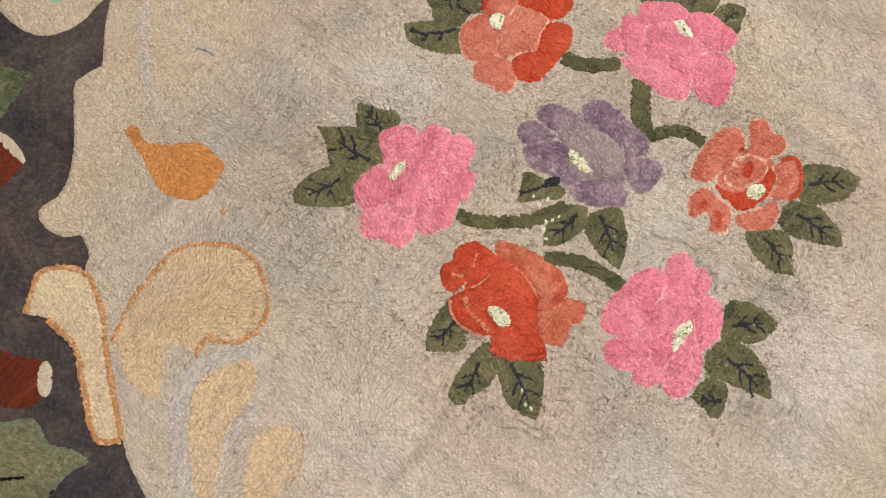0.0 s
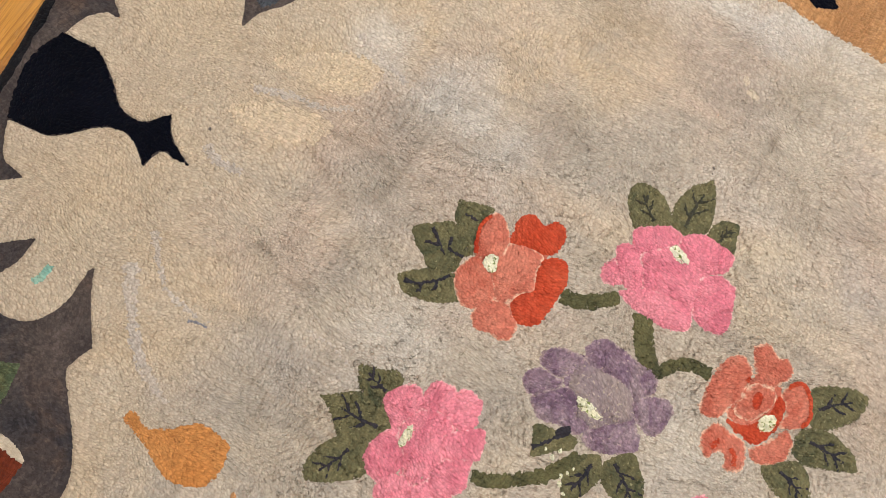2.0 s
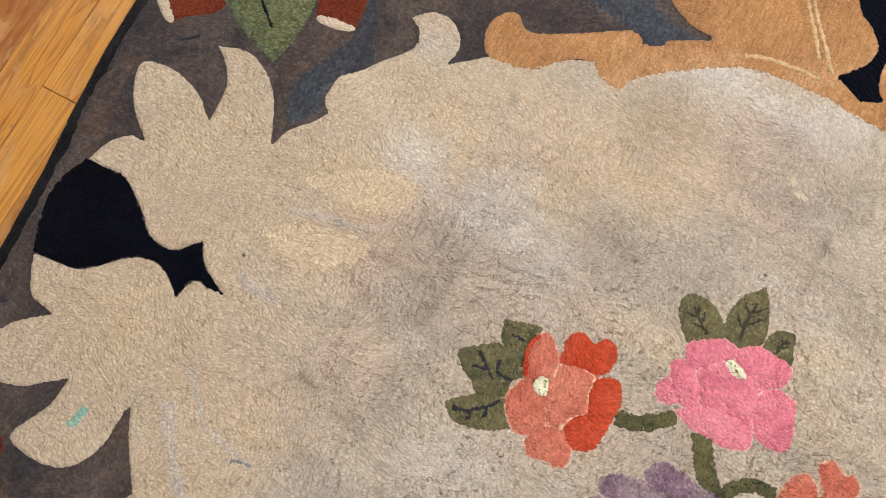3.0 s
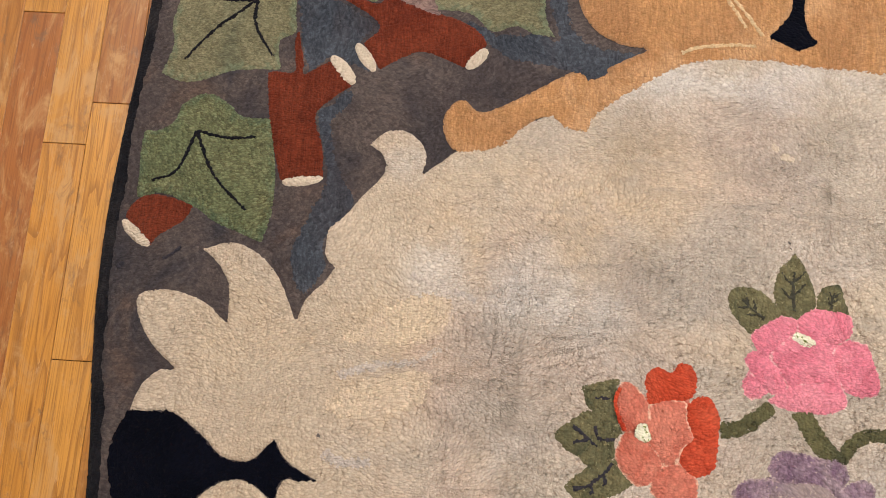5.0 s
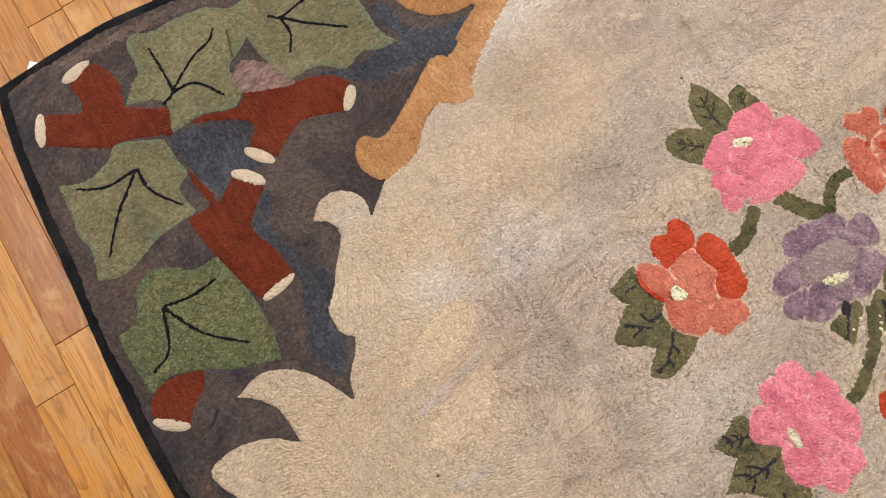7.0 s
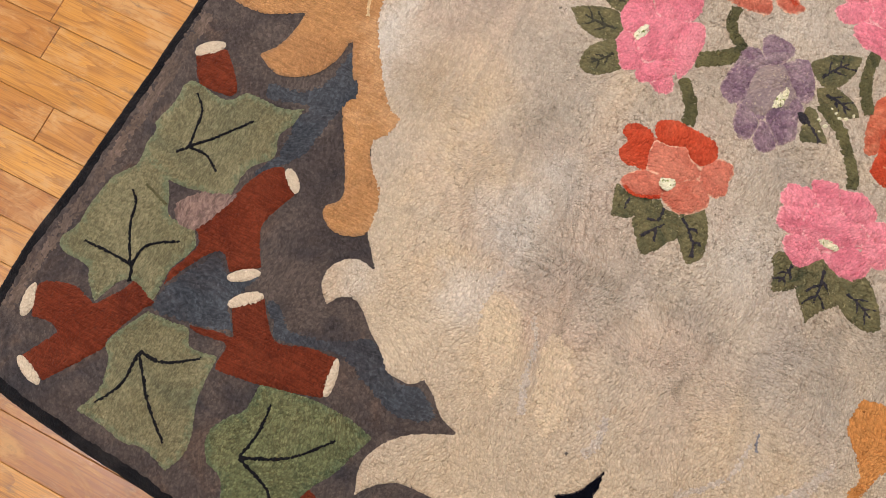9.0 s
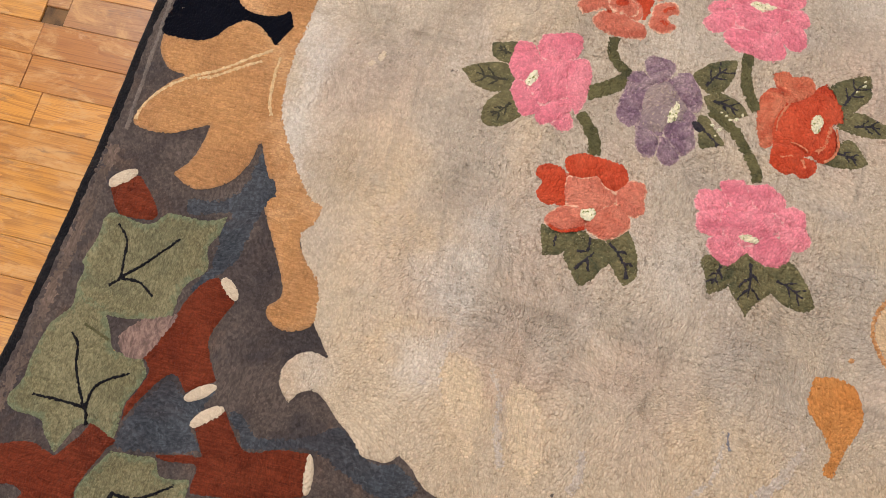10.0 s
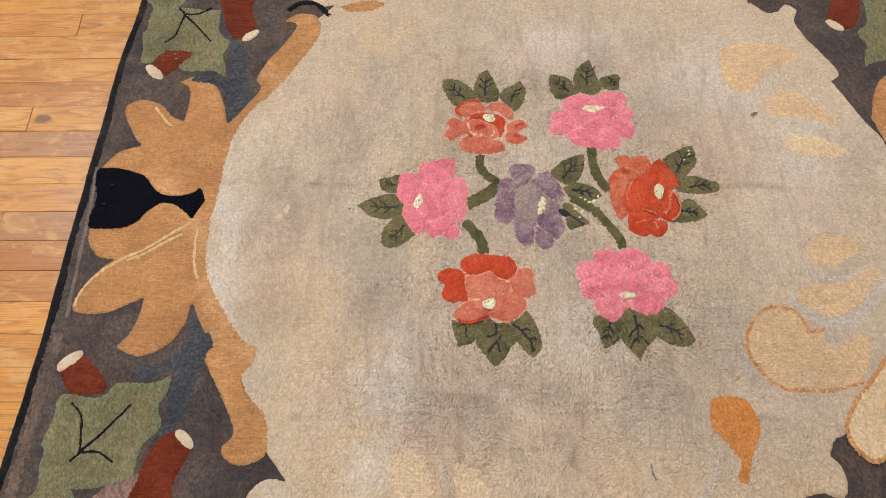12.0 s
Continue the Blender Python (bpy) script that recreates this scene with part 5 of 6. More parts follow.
ROSE_NORTH_1 = [(12.1, 26.3), (15, 27.7), (17.7, 27.9), (19.3, 27.1), (19.6, 25.8), (18.4, 24.3), (16.5, 23), (14.2, 22.8), (12.8, 24), (12.3, 25.4)]
ROSE_NORTH_2 = [(16.7, 22.4), (18.9, 23.2), (20.7, 23.2), (21.9, 22.3), (22.1, 20.8), (21.4, 19.5), (22.9, 18.5), (23.2, 17.1), (22.1, 15.9), (20.2, 15.6), (17.9, 16.5), (17.2, 19.6)]
ROSE_NORTH_3 = [(12, 15.9), (14.5, 17), (16.4, 16.8), (17.9, 15.3), (18, 13.7), (16.8, 12.6), (14.1, 12), (8.1, 12.7), (6.6, 14.2), (6.2, 16.3), (7.8, 17.8), (9.6, 17.8), (11, 16.9)]
ROSE_NORTH_4 = [(2.5, 21.5), (4.1, 22.4), (5.9, 21.8), (7.3, 20.2), (7.8, 18.4), (6.7, 16.6), (5.3, 15.4), (3.3, 15.6), (2.4, 16.8), (2.5, 19.2), (2, 20.6)]
ROSE_NORTH_5 = [(12.1, 25.7), (10.7, 27.2), (8.4, 27.8), (6.6, 27.2), (4.6, 25.2), (4.3, 23.5), (5.4, 21.7), (7.5, 20.7), (9.7, 21.9), (11.4, 23.6)]
ROSE_NORTH_6 = [(12.5, 24), (14.2, 22.8), (16.1, 22.7), (16.9, 21), (17.2, 17.5), (14.5, 17), (11.8, 16), (10.4, 17.5), (8.4, 18.4), (7.4, 20), (9.3, 21.7)]
ROSE_NORTH_7 = [(12.1, 26.4), (14.6, 27.6), (17.1, 28), (19, 27.2)]
ROSE_NORTH_8 = [(11, 23.5), (13.3, 23.7)]
ROSE_NORTH = [("petal", ROSE_NORTH_1), ("red", ROSE_NORTH_2), ("red", ROSE_NORTH_3), ("petal", ROSE_NORTH_4), ("petal", ROSE_NORTH_5), ("cup", ROSE_NORTH_6), ("redline", ROSE_NORTH_7, 0.34), ("heart", ROSE_NORTH_8, 0.94)]
ROSE_EAST_1 = [(26.8, 6.3), (28.4, 6.7), (29.9, 5.1), (31.4, 2.5), (31.4, 0.8), (30.8, -0.3), (29.3, -0.1), (27.3, 2.1), (25.3, 4.2), (25.6, 5.7)]
ROSE_EAST_2 = [(31.1, -0.5), (32.3, -1.5), (33, -3.8), (32.5, -8.1), (30.8, -8.8), (29.1, -8.4), (27.6, -6.2), (27.9, -3.2), (29.5, -0.6)]
ROSE_EAST_3 = [(22.6, 7.2), (24.2, 7.8), (25.3, 7.2), (25.7, 6), (23.8, 3.4), (21.7, 2), (20.2, 1.9), (19.3, 3.9), (20.4, 5.7)]
ROSE_EAST_4 = [(19, 7.8), (20.3, 8.3), (21.7, 7.9), (22.4, 7.1), (20.9, 5.6), (19.5, 4.6), (18.7, 5.7), (18.4, 6.9)]
ROSE_EAST_5 = [(18.1, 4.4), (19.2, 3.4), (20.8, 0.6), (21.3, -2.3), (21.3, -5.4), (20.6, -6.9), (18.7, -7.5), (17.7, -7), (16.9, -4.3), (16.7, 0.1)]
ROSE_EAST_6 = [(25.1, -5.8), (27.1, -6.5), (28.2, -8.1), (27.9, -10.2), (26.6, -11.4), (23.8, -12.1), (22.2, -12.7), (20.4, -12.2), (19.7, -10.2), (20.5, -7.5), (22.7, -6.2)]
ROSE_EAST_7 = [(25.2, 3.9), (27.1, 2), (29.1, -0.4), (27.7, -4.4), (27.2, -5.7), (24.8, -5.7), (21, -6.7), (21.3, -4.4), (21.3, -1.9), (20.8, 1.4), (23, 2.5)]
ROSE_EAST_8 = [(28.4, 0.4), (27.1, -2.6)]
ROSE_EAST = [("petal", ROSE_EAST_1), ("petal", ROSE_EAST_2), ("petal", ROSE_EAST_3), ("petal", ROSE_EAST_4), ("petal", ROSE_EAST_5), ("petal", ROSE_EAST_6), ("cup", ROSE_EAST_7), ("heart", ROSE_EAST_8, 0.86)]
LEAF_PL1 = [(-11.3, 33.5, 1), (-10.9, 31.2), (-9.4, 27.9, 1), (-10.5, 26.3), (-13.1, 26.9), (-15.4, 28.7), (-15.1, 30.7), (-13.4, 32.5)]
LEAF_PL2 = [(-18.5, 36.1, 1), (-15.1, 31.1), (-14.3, 26.2), (-16.9, 24.3), (-21.2, 26.8), (-22.5, 30.4), (-20.3, 32.9)]
LEAF_PL3 = [(-20.6, 26.6), (-22.2, 30.4), (-25.5, 32.5), (-28.5, 32.8), (-30.3, 31.6, 1), (-28.7, 28.5), (-24.9, 24.2)]
LEAF_CT1 = [(3.4, 35.7, 1), (6.5, 32.0), (7.3, 29.9), (7.7, 27.6), (5.6, 26.5), (4.4, 25.3), (3.0, 27.1), (1.9, 29.6), (1.4, 33.0), (2.3, 34.6)]
LEAF_CT2 = [(10.6, 37.3, 1), (11.9, 36.6), (13.2, 34.8), (14.6, 33.0), (14.8, 30.9), (12.8, 28.6), (11.6, 27.3), (10.4, 28.1), (8.4, 27.9), (7.1, 29.7), (6.6, 31.8), (7.9, 33.5), (9.1, 35.7)]
LEAF_CT3 = [(18.7, 33.4, 1), (18.9, 32.2), (19.6, 29.9), (20.1, 27.1, 1), (18.2, 27.8), (16.0, 28.1), (13.6, 27.3), (11.9, 26.8), (12.0, 28.1), (14.4, 30.6), (15.7, 32.2), (17.3, 32.8)]
LEAF_PT1 = [(31.4, 9.6), (33.8, 10.3), (35.3, 9.9, 1), (35.8, 8.4), (35.7, 6.3), (34.7, 4.4), (33.1, 2.7), (31.8, 2.1), (30.4, 3.8), (28.8, 6.0), (28.6, 7.2), (30.1, 8.5)]
LEAF_PT2 = [(33.4, 2.9), (35.4, 3.0), (37.6, 2.6), (39.5, 1.8), (40.8, 0.4), (41.9, -0.4, 1), (39.8, -1.8), (37.5, -2.6), (35.3, -3.2), (33.5, -3.2), (32.0, -2.0), (31.2, -0.5), (31.4, 1.0), (32.0, 2.2)]
LEAF_PT3 = [(33.2, -3.5), (35.3, -3.8), (36.7, -5.1), (37.2, -6.7, 1), (36.5, -7.5), (34.5, -7.9), (32.6, -8.5), (32.3, -7.0), (32.6, -4.8)]
LEAF_CR1 = [(22.8, -36.1, 1), (22.9, -33.5), (21.5, -30.0), (19.8, -27.9), (16.8, -28.2), (14.6, -30.4), (15.6, -32.7), (18.2, -35.1), (20.8, -36.0)]
LEAF_CR2 = [(12.0, -39.0, 1), (14.0, -37.4), (14.9, -34.9), (15.3, -32.3), (13.5, -29.1), (10.1, -29.1), (9.1, -31.5), (10.0, -34.3), (11.0, -37.0)]
LEAF_CR3 = [(4.0, -35.2, 1), (6.1, -33.8), (8.2, -32.5), (9.0, -30.6), (7.0, -27.5), (5.3, -26.1), (3.6, -28.5), (2.7, -31.8), (3.5, -34.1)]
LEAF_RE1 = [(-36.6, 2.1, 1), (-34.8, 3.5), (-32.1, 4.0), (-29.7, 4.1), (-28.6, 3.3), (-30.9, -0.7), (-33.2, -1.8), (-35.2, 0.4)]
LEAF_RE2 = [(-40.0, -5.8), (-39.9, -4.2), (-38.4, -3.5), (-35.6, -3.3), (-32.6, -3.4), (-30.1, -4.2), (-31.6, -7.1), (-35.0, -7.9), (-37.5, -7.0), (-39.2, -6.7)]
LEAF_RE3 = [(-35.4, -16.4, 1), (-35.8, -13.8), (-35.6, -11.2), (-34.0, -9.2), (-32.4, -7.4), (-30.3, -6.8), (-27.4, -10.4), (-29.0, -13.1), (-32.8, -15.4)]
LEAF_PB1 = [(-3.5, -37.0, 1), (-3.0, -34.4), (-3.6, -31.5), (-5.0, -29.5), (-7.5, -30.0), (-10.3, -31.6), (-9.3, -33.8), (-7.4, -35.9), (-5.3, -36.9)]
LEAF_PB2 = [(-13.4, -42.0, 1), (-11.8, -40.8), (-10.2, -38.9), (-9.2, -36.1), (-9.4, -32.9), (-12.3, -30.8), (-15.6, -32.3), (-15.1, -35.2), (-14.4, -37.6), (-13.9, -40.0)]
LEAF_PB3 = [(-20.1, -36.7), (-20.6, -35.6), (-20.0, -35.1), (-19.9, -32.0, 1), (-16.3, -32.7), (-15.2, -34.4), (-15.9, -36.1), (-18.6, -37.0), (-19.9, -37.0)]
LEAF_PU1 = [(-6.2, 6.0), (-5.3, 4.8), (-5.1, 2.9), (-4.5, 0.8), (-4.7, -0.5), (-6.5, -0.6), (-7.8, 1.3), (-9.3, 2.9), (-10.9, 4.5, 1), (-8.9, 4.7), (-7.3, 5.5)]
LEAF_PU2 = [(-13.9, -2.8, 1), (-11.6, -1.6), (-9.1, -1.3), (-6.5, -2.2), (-5.1, -4.4), (-7.1, -6.1), (-9.2, -5.9), (-12.1, -4.7)]
LEAF_PU3 = [(-10.5, -14.1, 1), (-9.9, -10.3), (-9.0, -7.8), (-7.6, -6.1), (-5.1, -5.9), (-2.3, -8.6), (-4.0, -10.8), (-5.9, -12.5)]
VEINS_CT1 = [[(3.1, 34.2), (3.8, 31.9), (5.5, 29.8), (7.4, 28.2)], [(2.4, 31.3), (4.2, 31.5)], [(3.9, 29.3), (5.7, 29.6)]]
VEINS_CT2 = [[(12.6, 34.6), (11.3, 32.8), (9.6, 30.7)], [(10.1, 34.5), (10.5, 32.0)], [(12.7, 31.1), (10.8, 30.4), (10.9, 27.9)]]
VEINS_CT3 = [[(17.0, 31.2), (17.1, 28.8)]]
VEINS_PU1 = [[(-9.1, 4.7), (-7.5, 3.4), (-5.8, 2.2), (-4.0, 1.3)], [(-6.0, 2.4), (-5.1, 1.4), (-4.5, 0.8)]]
STEM_1 = [(-17.2, 10.9), (-16.5, 7.7), (-14.1, 4.1), (-11.3, 0.8), (-6.5, -2.2)]
STEM_2 = [(-15.5, -3.9), (-13.5, -6.6), (-12.2, -10.7), (-12.1, -15.8)]
STEM_3 = [(13.1, 12.1), (14.0, 8.5), (17.4, 3.7)]
STEM_4 = [(17.2, -0.4), (13.1, -2.6), (9.2, -5.8)]
STEM_5 = [(8.9, -5.9), (12.2, -8.0), (13.8, -10.5), (13.9, -13.9)]


def flower(pieces, material, label, cup=None, spread=0.36):
    """A sculpted flower: a raised cup in the middle as its body, petals that swell round it, marks, and the pale heart."""
    looks = {"red": RED, "redline": RED, "soft": SOFT, "line": DULL, "heart": HEART}
    names = {"heart": "flower_heart", "line": "petal_mark", "redline": "petal_mark"}
    body, rest = None, []
    def wider(points, much):
        """The outline pushed outwards, so that petals meet in a groove."""
        mid = Vector((sum(p[0] for p in points), sum(p[1] for p in points))) / len(points)
        return [tuple(Vector(p) + (Vector(p) - mid).normalized() * much) for p in points]

    for kind, points, *width in sorted(pieces, key=lambda q: -1 if q[0] == "red" and len(q[1]) == 6 else ("heart", "line", "redline", "cup", "red", "soft", "petal").index(q[0])):
        look_of = looks.get(kind, material)
        if kind == "heart":
            (ax, ay), (bx, by) = points
            oval = ((ax + bx) / 2, (ay + by) / 2, math.hypot(bx - ax, by - ay) / 2 * 1.2, width[0] * 1.3, math.degrees(math.atan2(by - ay, bx - ax)))
            rest.append(part("flower_heart", pile(ragged(ellipse(*oval, 0.25), 0.12), 0.0216, 0.0016, 0.26, 0.6, 0.0012, hidden=cover), HEART, rug))
        elif width:
            rest.append(part("petal_mark", pile(ragged(ribbon(points, width[0], 0.8), 0.10), 0.0213, 0.0006, 0.30, 0.35, 0.0006, hidden=cover), look_of, rug))
        elif kind == "cup":
            body = motif("flower", wider(points, spread), cup or material, 0.0174, label=label, puff=0.0048, loop=0.34, rim=1.8, tuck=0.0022, rough=0.13, depth=0.2, hidden=cover)
        else:
            inward = kind == "red" and len(points) == 6
            rest.append(motif("petal", wider(points, spread), look_of, 0.0200 if inward else 0.0170, puff=0.0044, loop=0.34, rim=1.7, tuck=0.0026, rough=0.13, depth=0.2, hidden=cover))
    base = next(points for kind, points, *width in pieces if kind == "cup")
    rest.append(motif("petal_base", wider(base, 1.7), material, 0.0152, puff=0.0004, loop=0.40, tuck=0.0006, hidden=cover))
    for piece in rest:
        piece.parent = body
    return body


def head_of(pieces):
    """The middle of a flower's cup."""
    cup = next(points for kind, points, *width in pieces if kind == "cup")
    return sum(p[0] for p in cup) / len(cup), sum(p[1] for p in cup) / len(cup)


flower(ROSE_WEST, PINK, "pink tufted flower with a pale heart")
flower(ROSE_NORTH, CORAL, "coral tufted flower with red petals")
flower(ROSE_EAST, PINK, "pink tufted flower with a pale heart")
flower(ROSE_MID, PURPLE, "muted purple tufted flower with a greyer middle", LILAC)
flower(ROSE_SE, CORAL, "coral tufted flower with red inner petals", spread=0.26)
flower(ROSE_SW, RED, "deep red tufted flower with soft coral petals")
flower(ROSE_SOUTH, PINK, "pink tufted flower with a pale heart")


def leaf_spray(points, head, veins=None, yarn=INK):
    """An olive leaf whose dark midrib runs from the side nearest to its flower towards the tip."""
    middle = Vector((sum(q[0] for q in points), sum(q[1] for q in points))) / len(points)
    grown = [tuple(Vector(q[:2]) + (Vector(q[:2]) - middle).normalized() * 0.28) + tuple(q[2:]) for q in points]
    leaf = motif("leaf", grown, OLIVE, 0.0160, label="olive green leaf", puff=0.0016, loop=0.34, rim=0.8, tuck=0.0012, hidden=cover)
    for line in veins or ():
        line_motif("vein", line, 0.42, yarn, 0.0174, leaf, "dark vein", 0.7)
    if veins:
        return
    p = [Vector(q[:2]) for q in points]
    mid = sum(p, Vector((0, 0))) / len(p)
    tips = [Vector(q[:2]) for q in points if len(q) > 2]
    tip = tips[0] if tips else max(p, key=lambda q: (q - Vector(head)).length)
    base = min(p, key=lambda q: (q - Vector(head)).length)
    base = mid + (mid - tip) * 0.45 + (base - mid) * 0.15
    end = mid + (tip - mid) * 0.5
    way = end - base
    side = Vector((-way.y, way.x)) * 0.30
    bow = side * 0.12
    line_motif("vein", [base, (base + end) / 2 + bow, end], 0.38, yarn, 0.0174, leaf, "dark vein", 0.6)
    for k, s in ((0.28, 1), (0.42, -1), (0.66, 1), (0.74, -1)):
        root = base + way * k + bow * 0.6
        line_motif("vein", [root, root + way * 0.14 + side * s * 0.55, root + way * 0.30 + side * s * 0.95], 0.29, yarn, 0.0174, leaf, "dark vein", 0.6)


SPRAYS = [(ROSE_WEST, (LEAF_PL1, LEAF_PL2, LEAF_PL3)), (ROSE_NORTH, (LEAF_CT1, LEAF_CT2, LEAF_CT3)), (ROSE_EAST, (LEAF_PT1, LEAF_PT2, LEAF_PT3)), (ROSE_SE, (LEAF_CR1, LEAF_CR2, LEAF_CR3)), (ROSE_SW, (LEAF_RE1, LEAF_RE2, LEAF_RE3)), (ROSE_SOUTH, (LEAF_PB1, LEAF_PB2, LEAF_PB3)), (ROSE_MID, (LEAF_PU1, LEAF_PU2, LEAF_PU3))]
for x, y in ((-33.0, -12.2), (-34.4, -13.7), (-34.4, -14.6), (-8.2, 2.8), (-8.8, 1.4), (-7.4, 0.8), (-10.5, -0.9), (-11.7, -1.4), (-12.6, -2.5), (-8.7, -2.1), (-9.7, -1.7)):
    spot_motif("pale_loop", (x, y, 0.5, 0.40, 40), HEART, 0.0180, rug, "pale cream loops")
for x, y in ((-4.9, 1.8), (-4.3, 1.5)):
    spot_motif("dark_dab", (x, y, 1.3, 0.7, 130), INK, 0.0182, rug, "dark purple dab")
for rose, leaves in SPRAYS:
    for points in leaves:
        leaf_spray(points, head_of(rose), next((v for leaf, v in ((LEAF_CT1, VEINS_CT1), (LEAF_CT2, VEINS_CT2), (LEAF_CT3, VEINS_CT3), (LEAF_PU1, VEINS_PU1)) if leaf is points), None), FAINT if rose is ROSE_EAST else INK)
for points, half in ((STEM_1, 1.05), (STEM_2, 1.1), (STEM_3, 1.15), (STEM_4, 1.5), (STEM_5, 1.0)):
    line_motif("stem", points, half * 1.12, STEM, 0.0160, rug, "olive green stem")

# ---- the ground of the rug: field, border and binding under all motifs ----
part("binding", pile(outer, 0.0105, 0.0008, 0.34, 1.2, 0.0105, 1.2, under_border, covers=False, sheared=True), BINDING, rug, "charcoal bound edge")
border = pile(inner, 0.0122, 0.0006, 0.40, 0.8, hidden=lambda p: under_field(p) | cover(p), covers=False, sheared=True)
shore = kdtree.KDTree(len(field_edge))
for i, p in enumerate(field_edge):
    shore.insert((p.x, p.y, 0.0), i)
shore.balance()
spread = [shore.find((v.co.x * 100, v.co.y * 100, 0.0))[2] / 100 for v in border.vertices]
border.attributes.new("flow", "FLOAT", "POINT").data.foreach_set("value", spread)
part("border", border, BORDER, rug, "taupe and slate border ground")
# dye lots and smudges of the field: middle, two radii, turn in degrees, strength
WARM = [(44, 36, 10, 8, 0, 0.8), (54, 24, 8, 9, 20, 0.7), (40, 54, 9, 6, 30, 0.6), (26, 64, 4, 10, -25, 0.7), (14, 64, 4, 9, 0, 0.7), (-15, 62, 6, 11, 10, 0.6), (-27, 64, 5, 9, 20, 0.6), (37, -50, 9, 6, 0, 0.6), (50, 44, 6, 6, 0, 0.5), (-4, 84, 12, 8, 0, 0.4), (22, 86, 9, 10, 0, 0.4), (-48, 62, 7, 5, 0, 0.5)]
ROSY = [(58, 8, 10, 11, 0, 0.6), (20, 53, 8, 6, 0, 0.6), (0, 50, 9, 6, 0, 0.5), (48, -28, 11, 9, 0, 0.6), (-41, -16, 14, 13, 0, 0.6), (24, -36, 11, 8, 0, 0.5), (-2, -48, 12, 8, 0, 0.5), (-58, 8, 9, 12, 0, 0.4)]
ASH = [(34, 24, 7, 10, 0, 0.6), (28, 46, 9, 3.5, -15, 0.6), (15, 46, 3.5, 9, -25, 0.6), (-25, 43, 6, 8, 0, 0.5), (-6, 12, 7, 9, 0, 0.5), (60, -3, 7, 9, 0, 0.4), (-34, 28, 9, 10, 0, 0.5), (42, 10, 7, 6, 0, 0.5), (2, 43, 8, 4, 0, 0.5), (-32, -30, 10, 6, 40, 0.4)]
FADED = [(34, 41, 5.5, 5, 0, 0.7), (71, 6, 3, 14, 0, 0.7), (69, 21, 3, 8, 20, 0.6), (31, 33, 6, 5, 0, 0.5), (-8, -46, 10, 9, 0, 0.6), (36, 57, 4, 8, -30, 0.5), (52, 62, 4, 4, 0, 0.4), (-5, 30, 8, 6, 0, 0.4), (3, -14, 8, 6, 0, 0.4), (-44, -36, 13, 12, 0, 0.6), (-60, -14, 10, 12, 0, 0.55), (-52, 4, 8, 9, 0, 0.4)]
SMUDGE = [(62, -8, 6, 6, 0, 0.32), (66, 4, 5, 5, 0, 0.28), (57, 26, 7, 7, 0, 0.28), (50, -22, 5, 4, 20, 0.25), (38, 26, 4, 6, 0, 0.35), (25, 50, 5, 2.5, 20, 0.3), (44, -18, 3, 11, 8, 0.3), (-16, -44, 4, 9, 20, 0.3), (12, 49, 2, 8, -25, 0.35), (-33, -24, 5, 3, 0, 0.3), (60, 12, 4, 3, 30, 0.3), (56, 2, 3, 5, 0, 0.3), (36, 6, 4, 3, 0, 0.3)]


def lots(p, spots):
    """How strongly soft-edged spots colour points in centimetres."""
    out = np.zeros(len(p))
    x = p[:, 0] + 3.0 * lumps(p[:, 0], p[:, 1], 6.0, 71) + 1.0 * lumps(p[:, 0], p[:, 1], 2.0, 72)
    y = p[:, 1] + 3.0 * lumps(p[:, 0], p[:, 1], 6.0, 73) + 1.0 * lumps(p[:, 0], p[:, 1], 2.0, 74)
    for cx, cy, a, b, turn, much in spots:
        c, s = math.cos(radians(turn)), math.sin(radians(turn))
        u, v = ((x - cx) * c + (y - cy) * s) / a, ((y - cy) * c - (x - cx) * s) / b
        out = np.maximum(out, 0.75 * much * np.clip(1.45 - 0.85 * np.hypot(u, v), 0.0, 1.0) ** 1.5)
    return out


field = pile(field_edge, 0.0145, 0.0014, 0.36, 0.7, depth=1.0, hidden=cover, covers=False)
places = np.empty(len(field.vertices) * 3, np.float32)
field.vertices.foreach_get("co", places)
places = places.reshape(-1, 3)[:, :2] * 100.0
for lot, spots in (("warm", WARM), ("rosy", ROSY), ("ash", ASH), ("pale", FADED), ("smudge", SMUDGE)):
    field.attributes.new(lot, "FLOAT", "POINT").data.foreach_set("value", lots(places, spots).astype(np.float32))
# the colour darkens along the old folds, in uneven patches
worn = folded(places[:, 0], places[:, 1]) * np.clip(0.6 + 1.2 * lumps(places[:, 0], places[:, 1], 4.0, 83), 0.0, 1.0)
field.attributes.new("crease", "FLOAT", "POINT").data.foreach_set("value", (0.42 * worn).astype(np.float32))
shore = kdtree.KDTree(len(EDGES))
for i, p in enumerate(EDGES):
    shore.insert((p[0], p[1], 0.0), i)
shore.balance()
field.attributes.new("ring", "FLOAT", "POINT").data.foreach_set("value", [shore.find((x, y, 0.0))[2] / 100 for x, y in places.tolist()])
part("field", field, FIELD, rug, "mottled cream and beige field")

# ---- a white card that peeps out from under the rug's corner ----
card = bmesh.new()
box(card, -0.03, 0.03, -0.021, 0.021, -0.001, 0.001, 0.0006)
card = tagged(part("paper_card", card, CARD), "small white paper card half under the rug", "card")
card.location, card.rotation_euler = (1.087, 0.986, 0.002), (0, 0, radians(47))

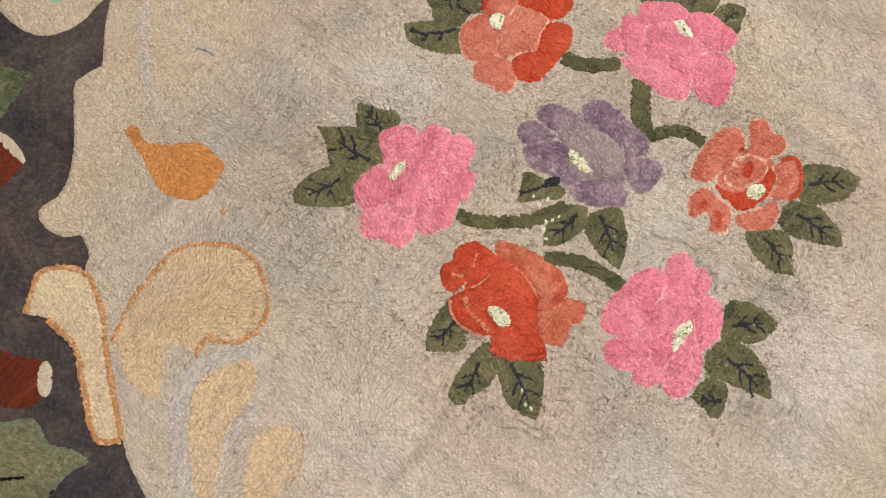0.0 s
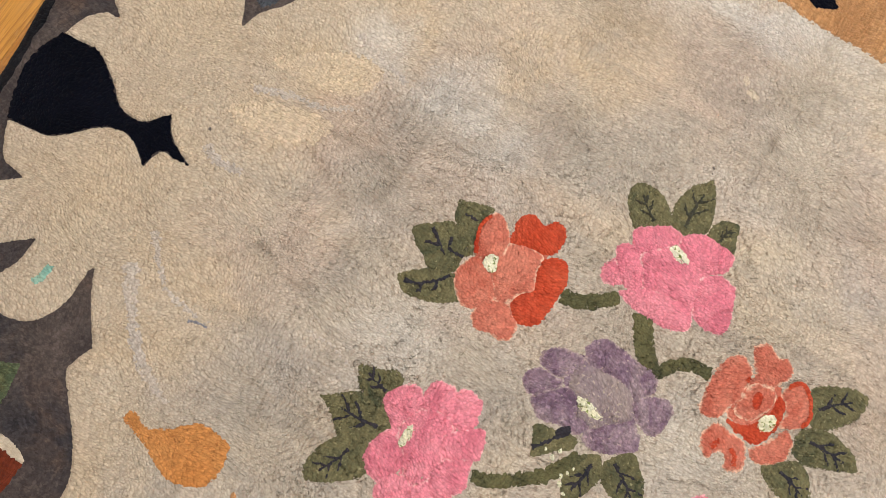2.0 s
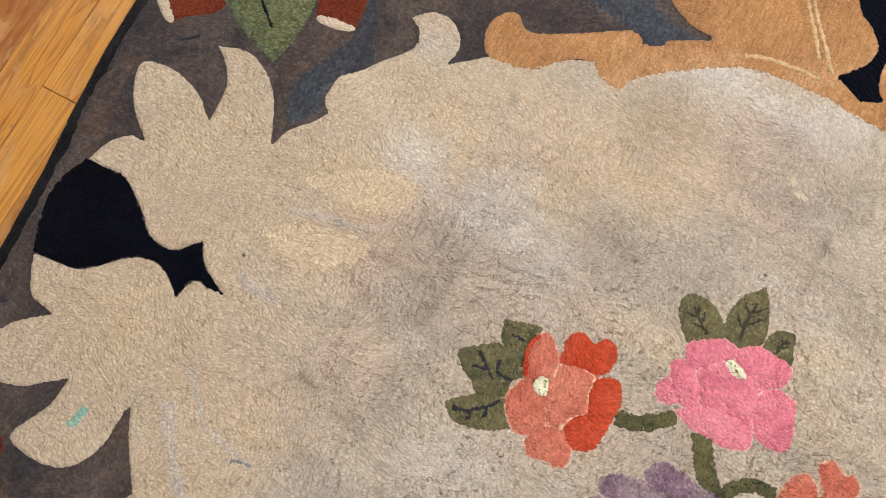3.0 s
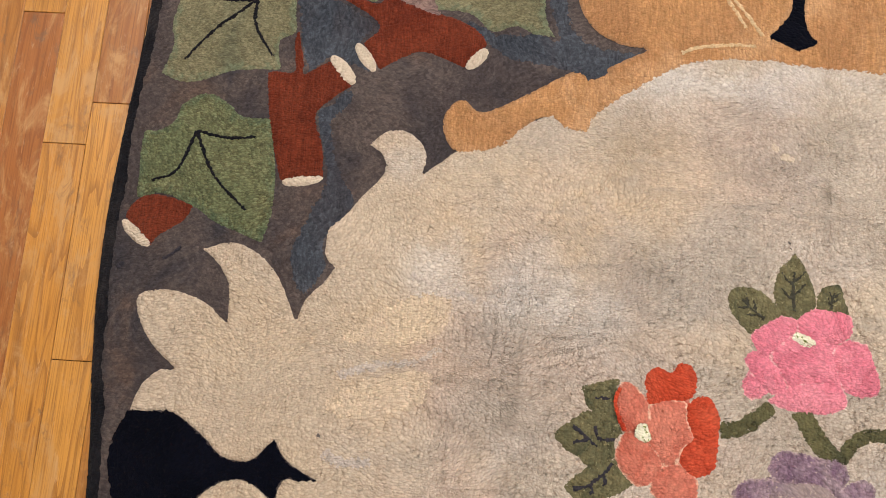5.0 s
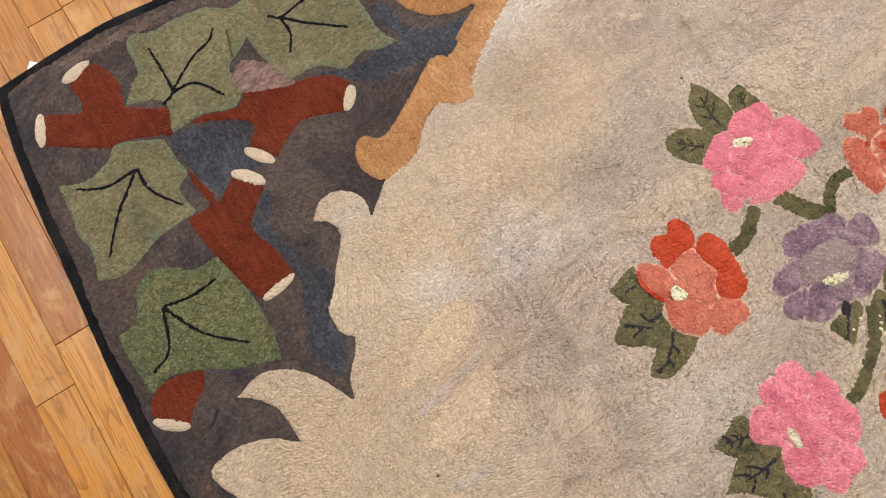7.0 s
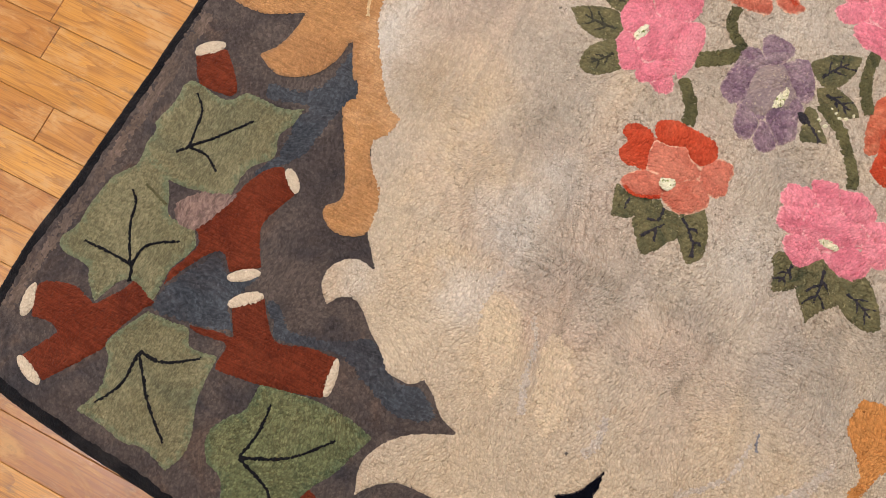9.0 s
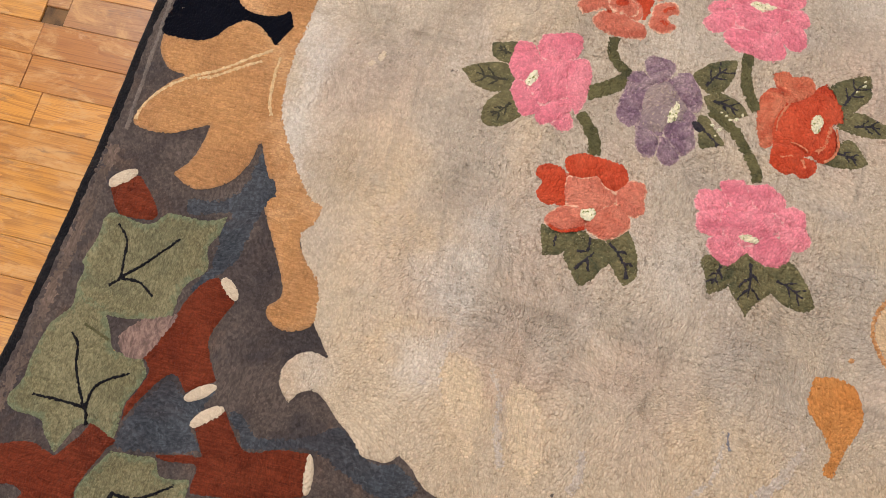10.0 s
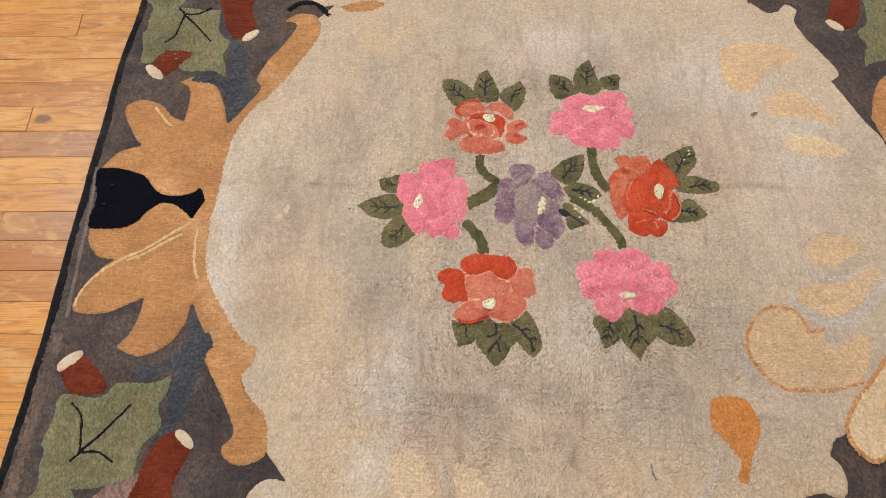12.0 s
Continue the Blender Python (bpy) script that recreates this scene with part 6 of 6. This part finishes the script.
# ---- floor boards ----
def board_line(k):
    """Where the joint beneath row k of the strip floor runs."""
    return 0.003 + (0.075 * k if k <= 4 else 0.3 + 0.0739 * (k - 4) if k <= 16 else 1.187 + 0.0755 * (k - 16))


JOINTS = {14: [1.4], 15: [0.176, 0.62, 1.1], 16: [-0.3, 0.543, 1.0], 17: [0.0, 0.785], 18: [0.365, 0.9], 0: [1.245, 1.296], 1: [1.284], 2: [1.28], -4: [1.251], -8: [1.194], 8: [1.215], 4: [1.5], 5: [1.32], -2: [1.42], -1: [0.75, 1.9], -6: [0.75, 1.9]}
rest = bmesh.new()
row = -37
while board_line(row) < Y1:
    y0, y1 = board_line(row) + random.uniform(0.0001, 0.0005), min(board_line(row + 1), Y1) - random.uniform(0.0001, 0.0005)
    if y0 < Y0:
        row += 1
        continue
    cuts = [X0]
    while cuts[-1] < X1 - 0.5:
        cuts.append(cuts[-1] + random.uniform(0.35, 1.15))
    cuts[-1] = X1
    if row in JOINTS:
        known = JOINTS[row]
        cuts = [c for c in cuts if c < known[0] - 0.4 or c > known[-1] + 0.35] + known
        cuts.sort()
    for a, b in zip(cuts, cuts[1:]):
        seen = (y1 > 0.95 and y0 < 1.75 and b > -0.6) or (b > 0.95 and a < 1.9 and y1 > -0.95 and y0 < 1.2)
        h = random.uniform(-0.0006, 0.0006)
        top = y1
        if row == 0 and a == 1.245:
            top = 0.038
        if seen:
            bm = bmesh.new()
            box(bm, -(b - a) / 2 + 0.0006, (b - a) / 2 - 0.0006, -(top - y0) / 2, (top - y0) / 2, -0.006, 0.0, 0.0009)
            shade = OAK_RED if row == 17 and -0.1 < a < 0.7 else OAK_PALE if (row, round(a, 2)) in ((17, 0.78), (15, 0.18), (16, -0.3)) or (row == 15 and b < 0.2) or (row == 3 and b > 1.0) else OAK_GREY if (row == 0 and a < 1.25) or row == -3 else OAK
            board = part("board", bm, shade, floor)
            board.location = ((a + b) / 2, (y0 + top) / 2, h)
        else:
            box(rest, a + 0.0006, b - 0.0006, y0, y1, -0.006, h)
    row += 1
tagged(part("far_boards", rest, OAK_FAR, floor, "worn amber oak strips"), kind="stuff")
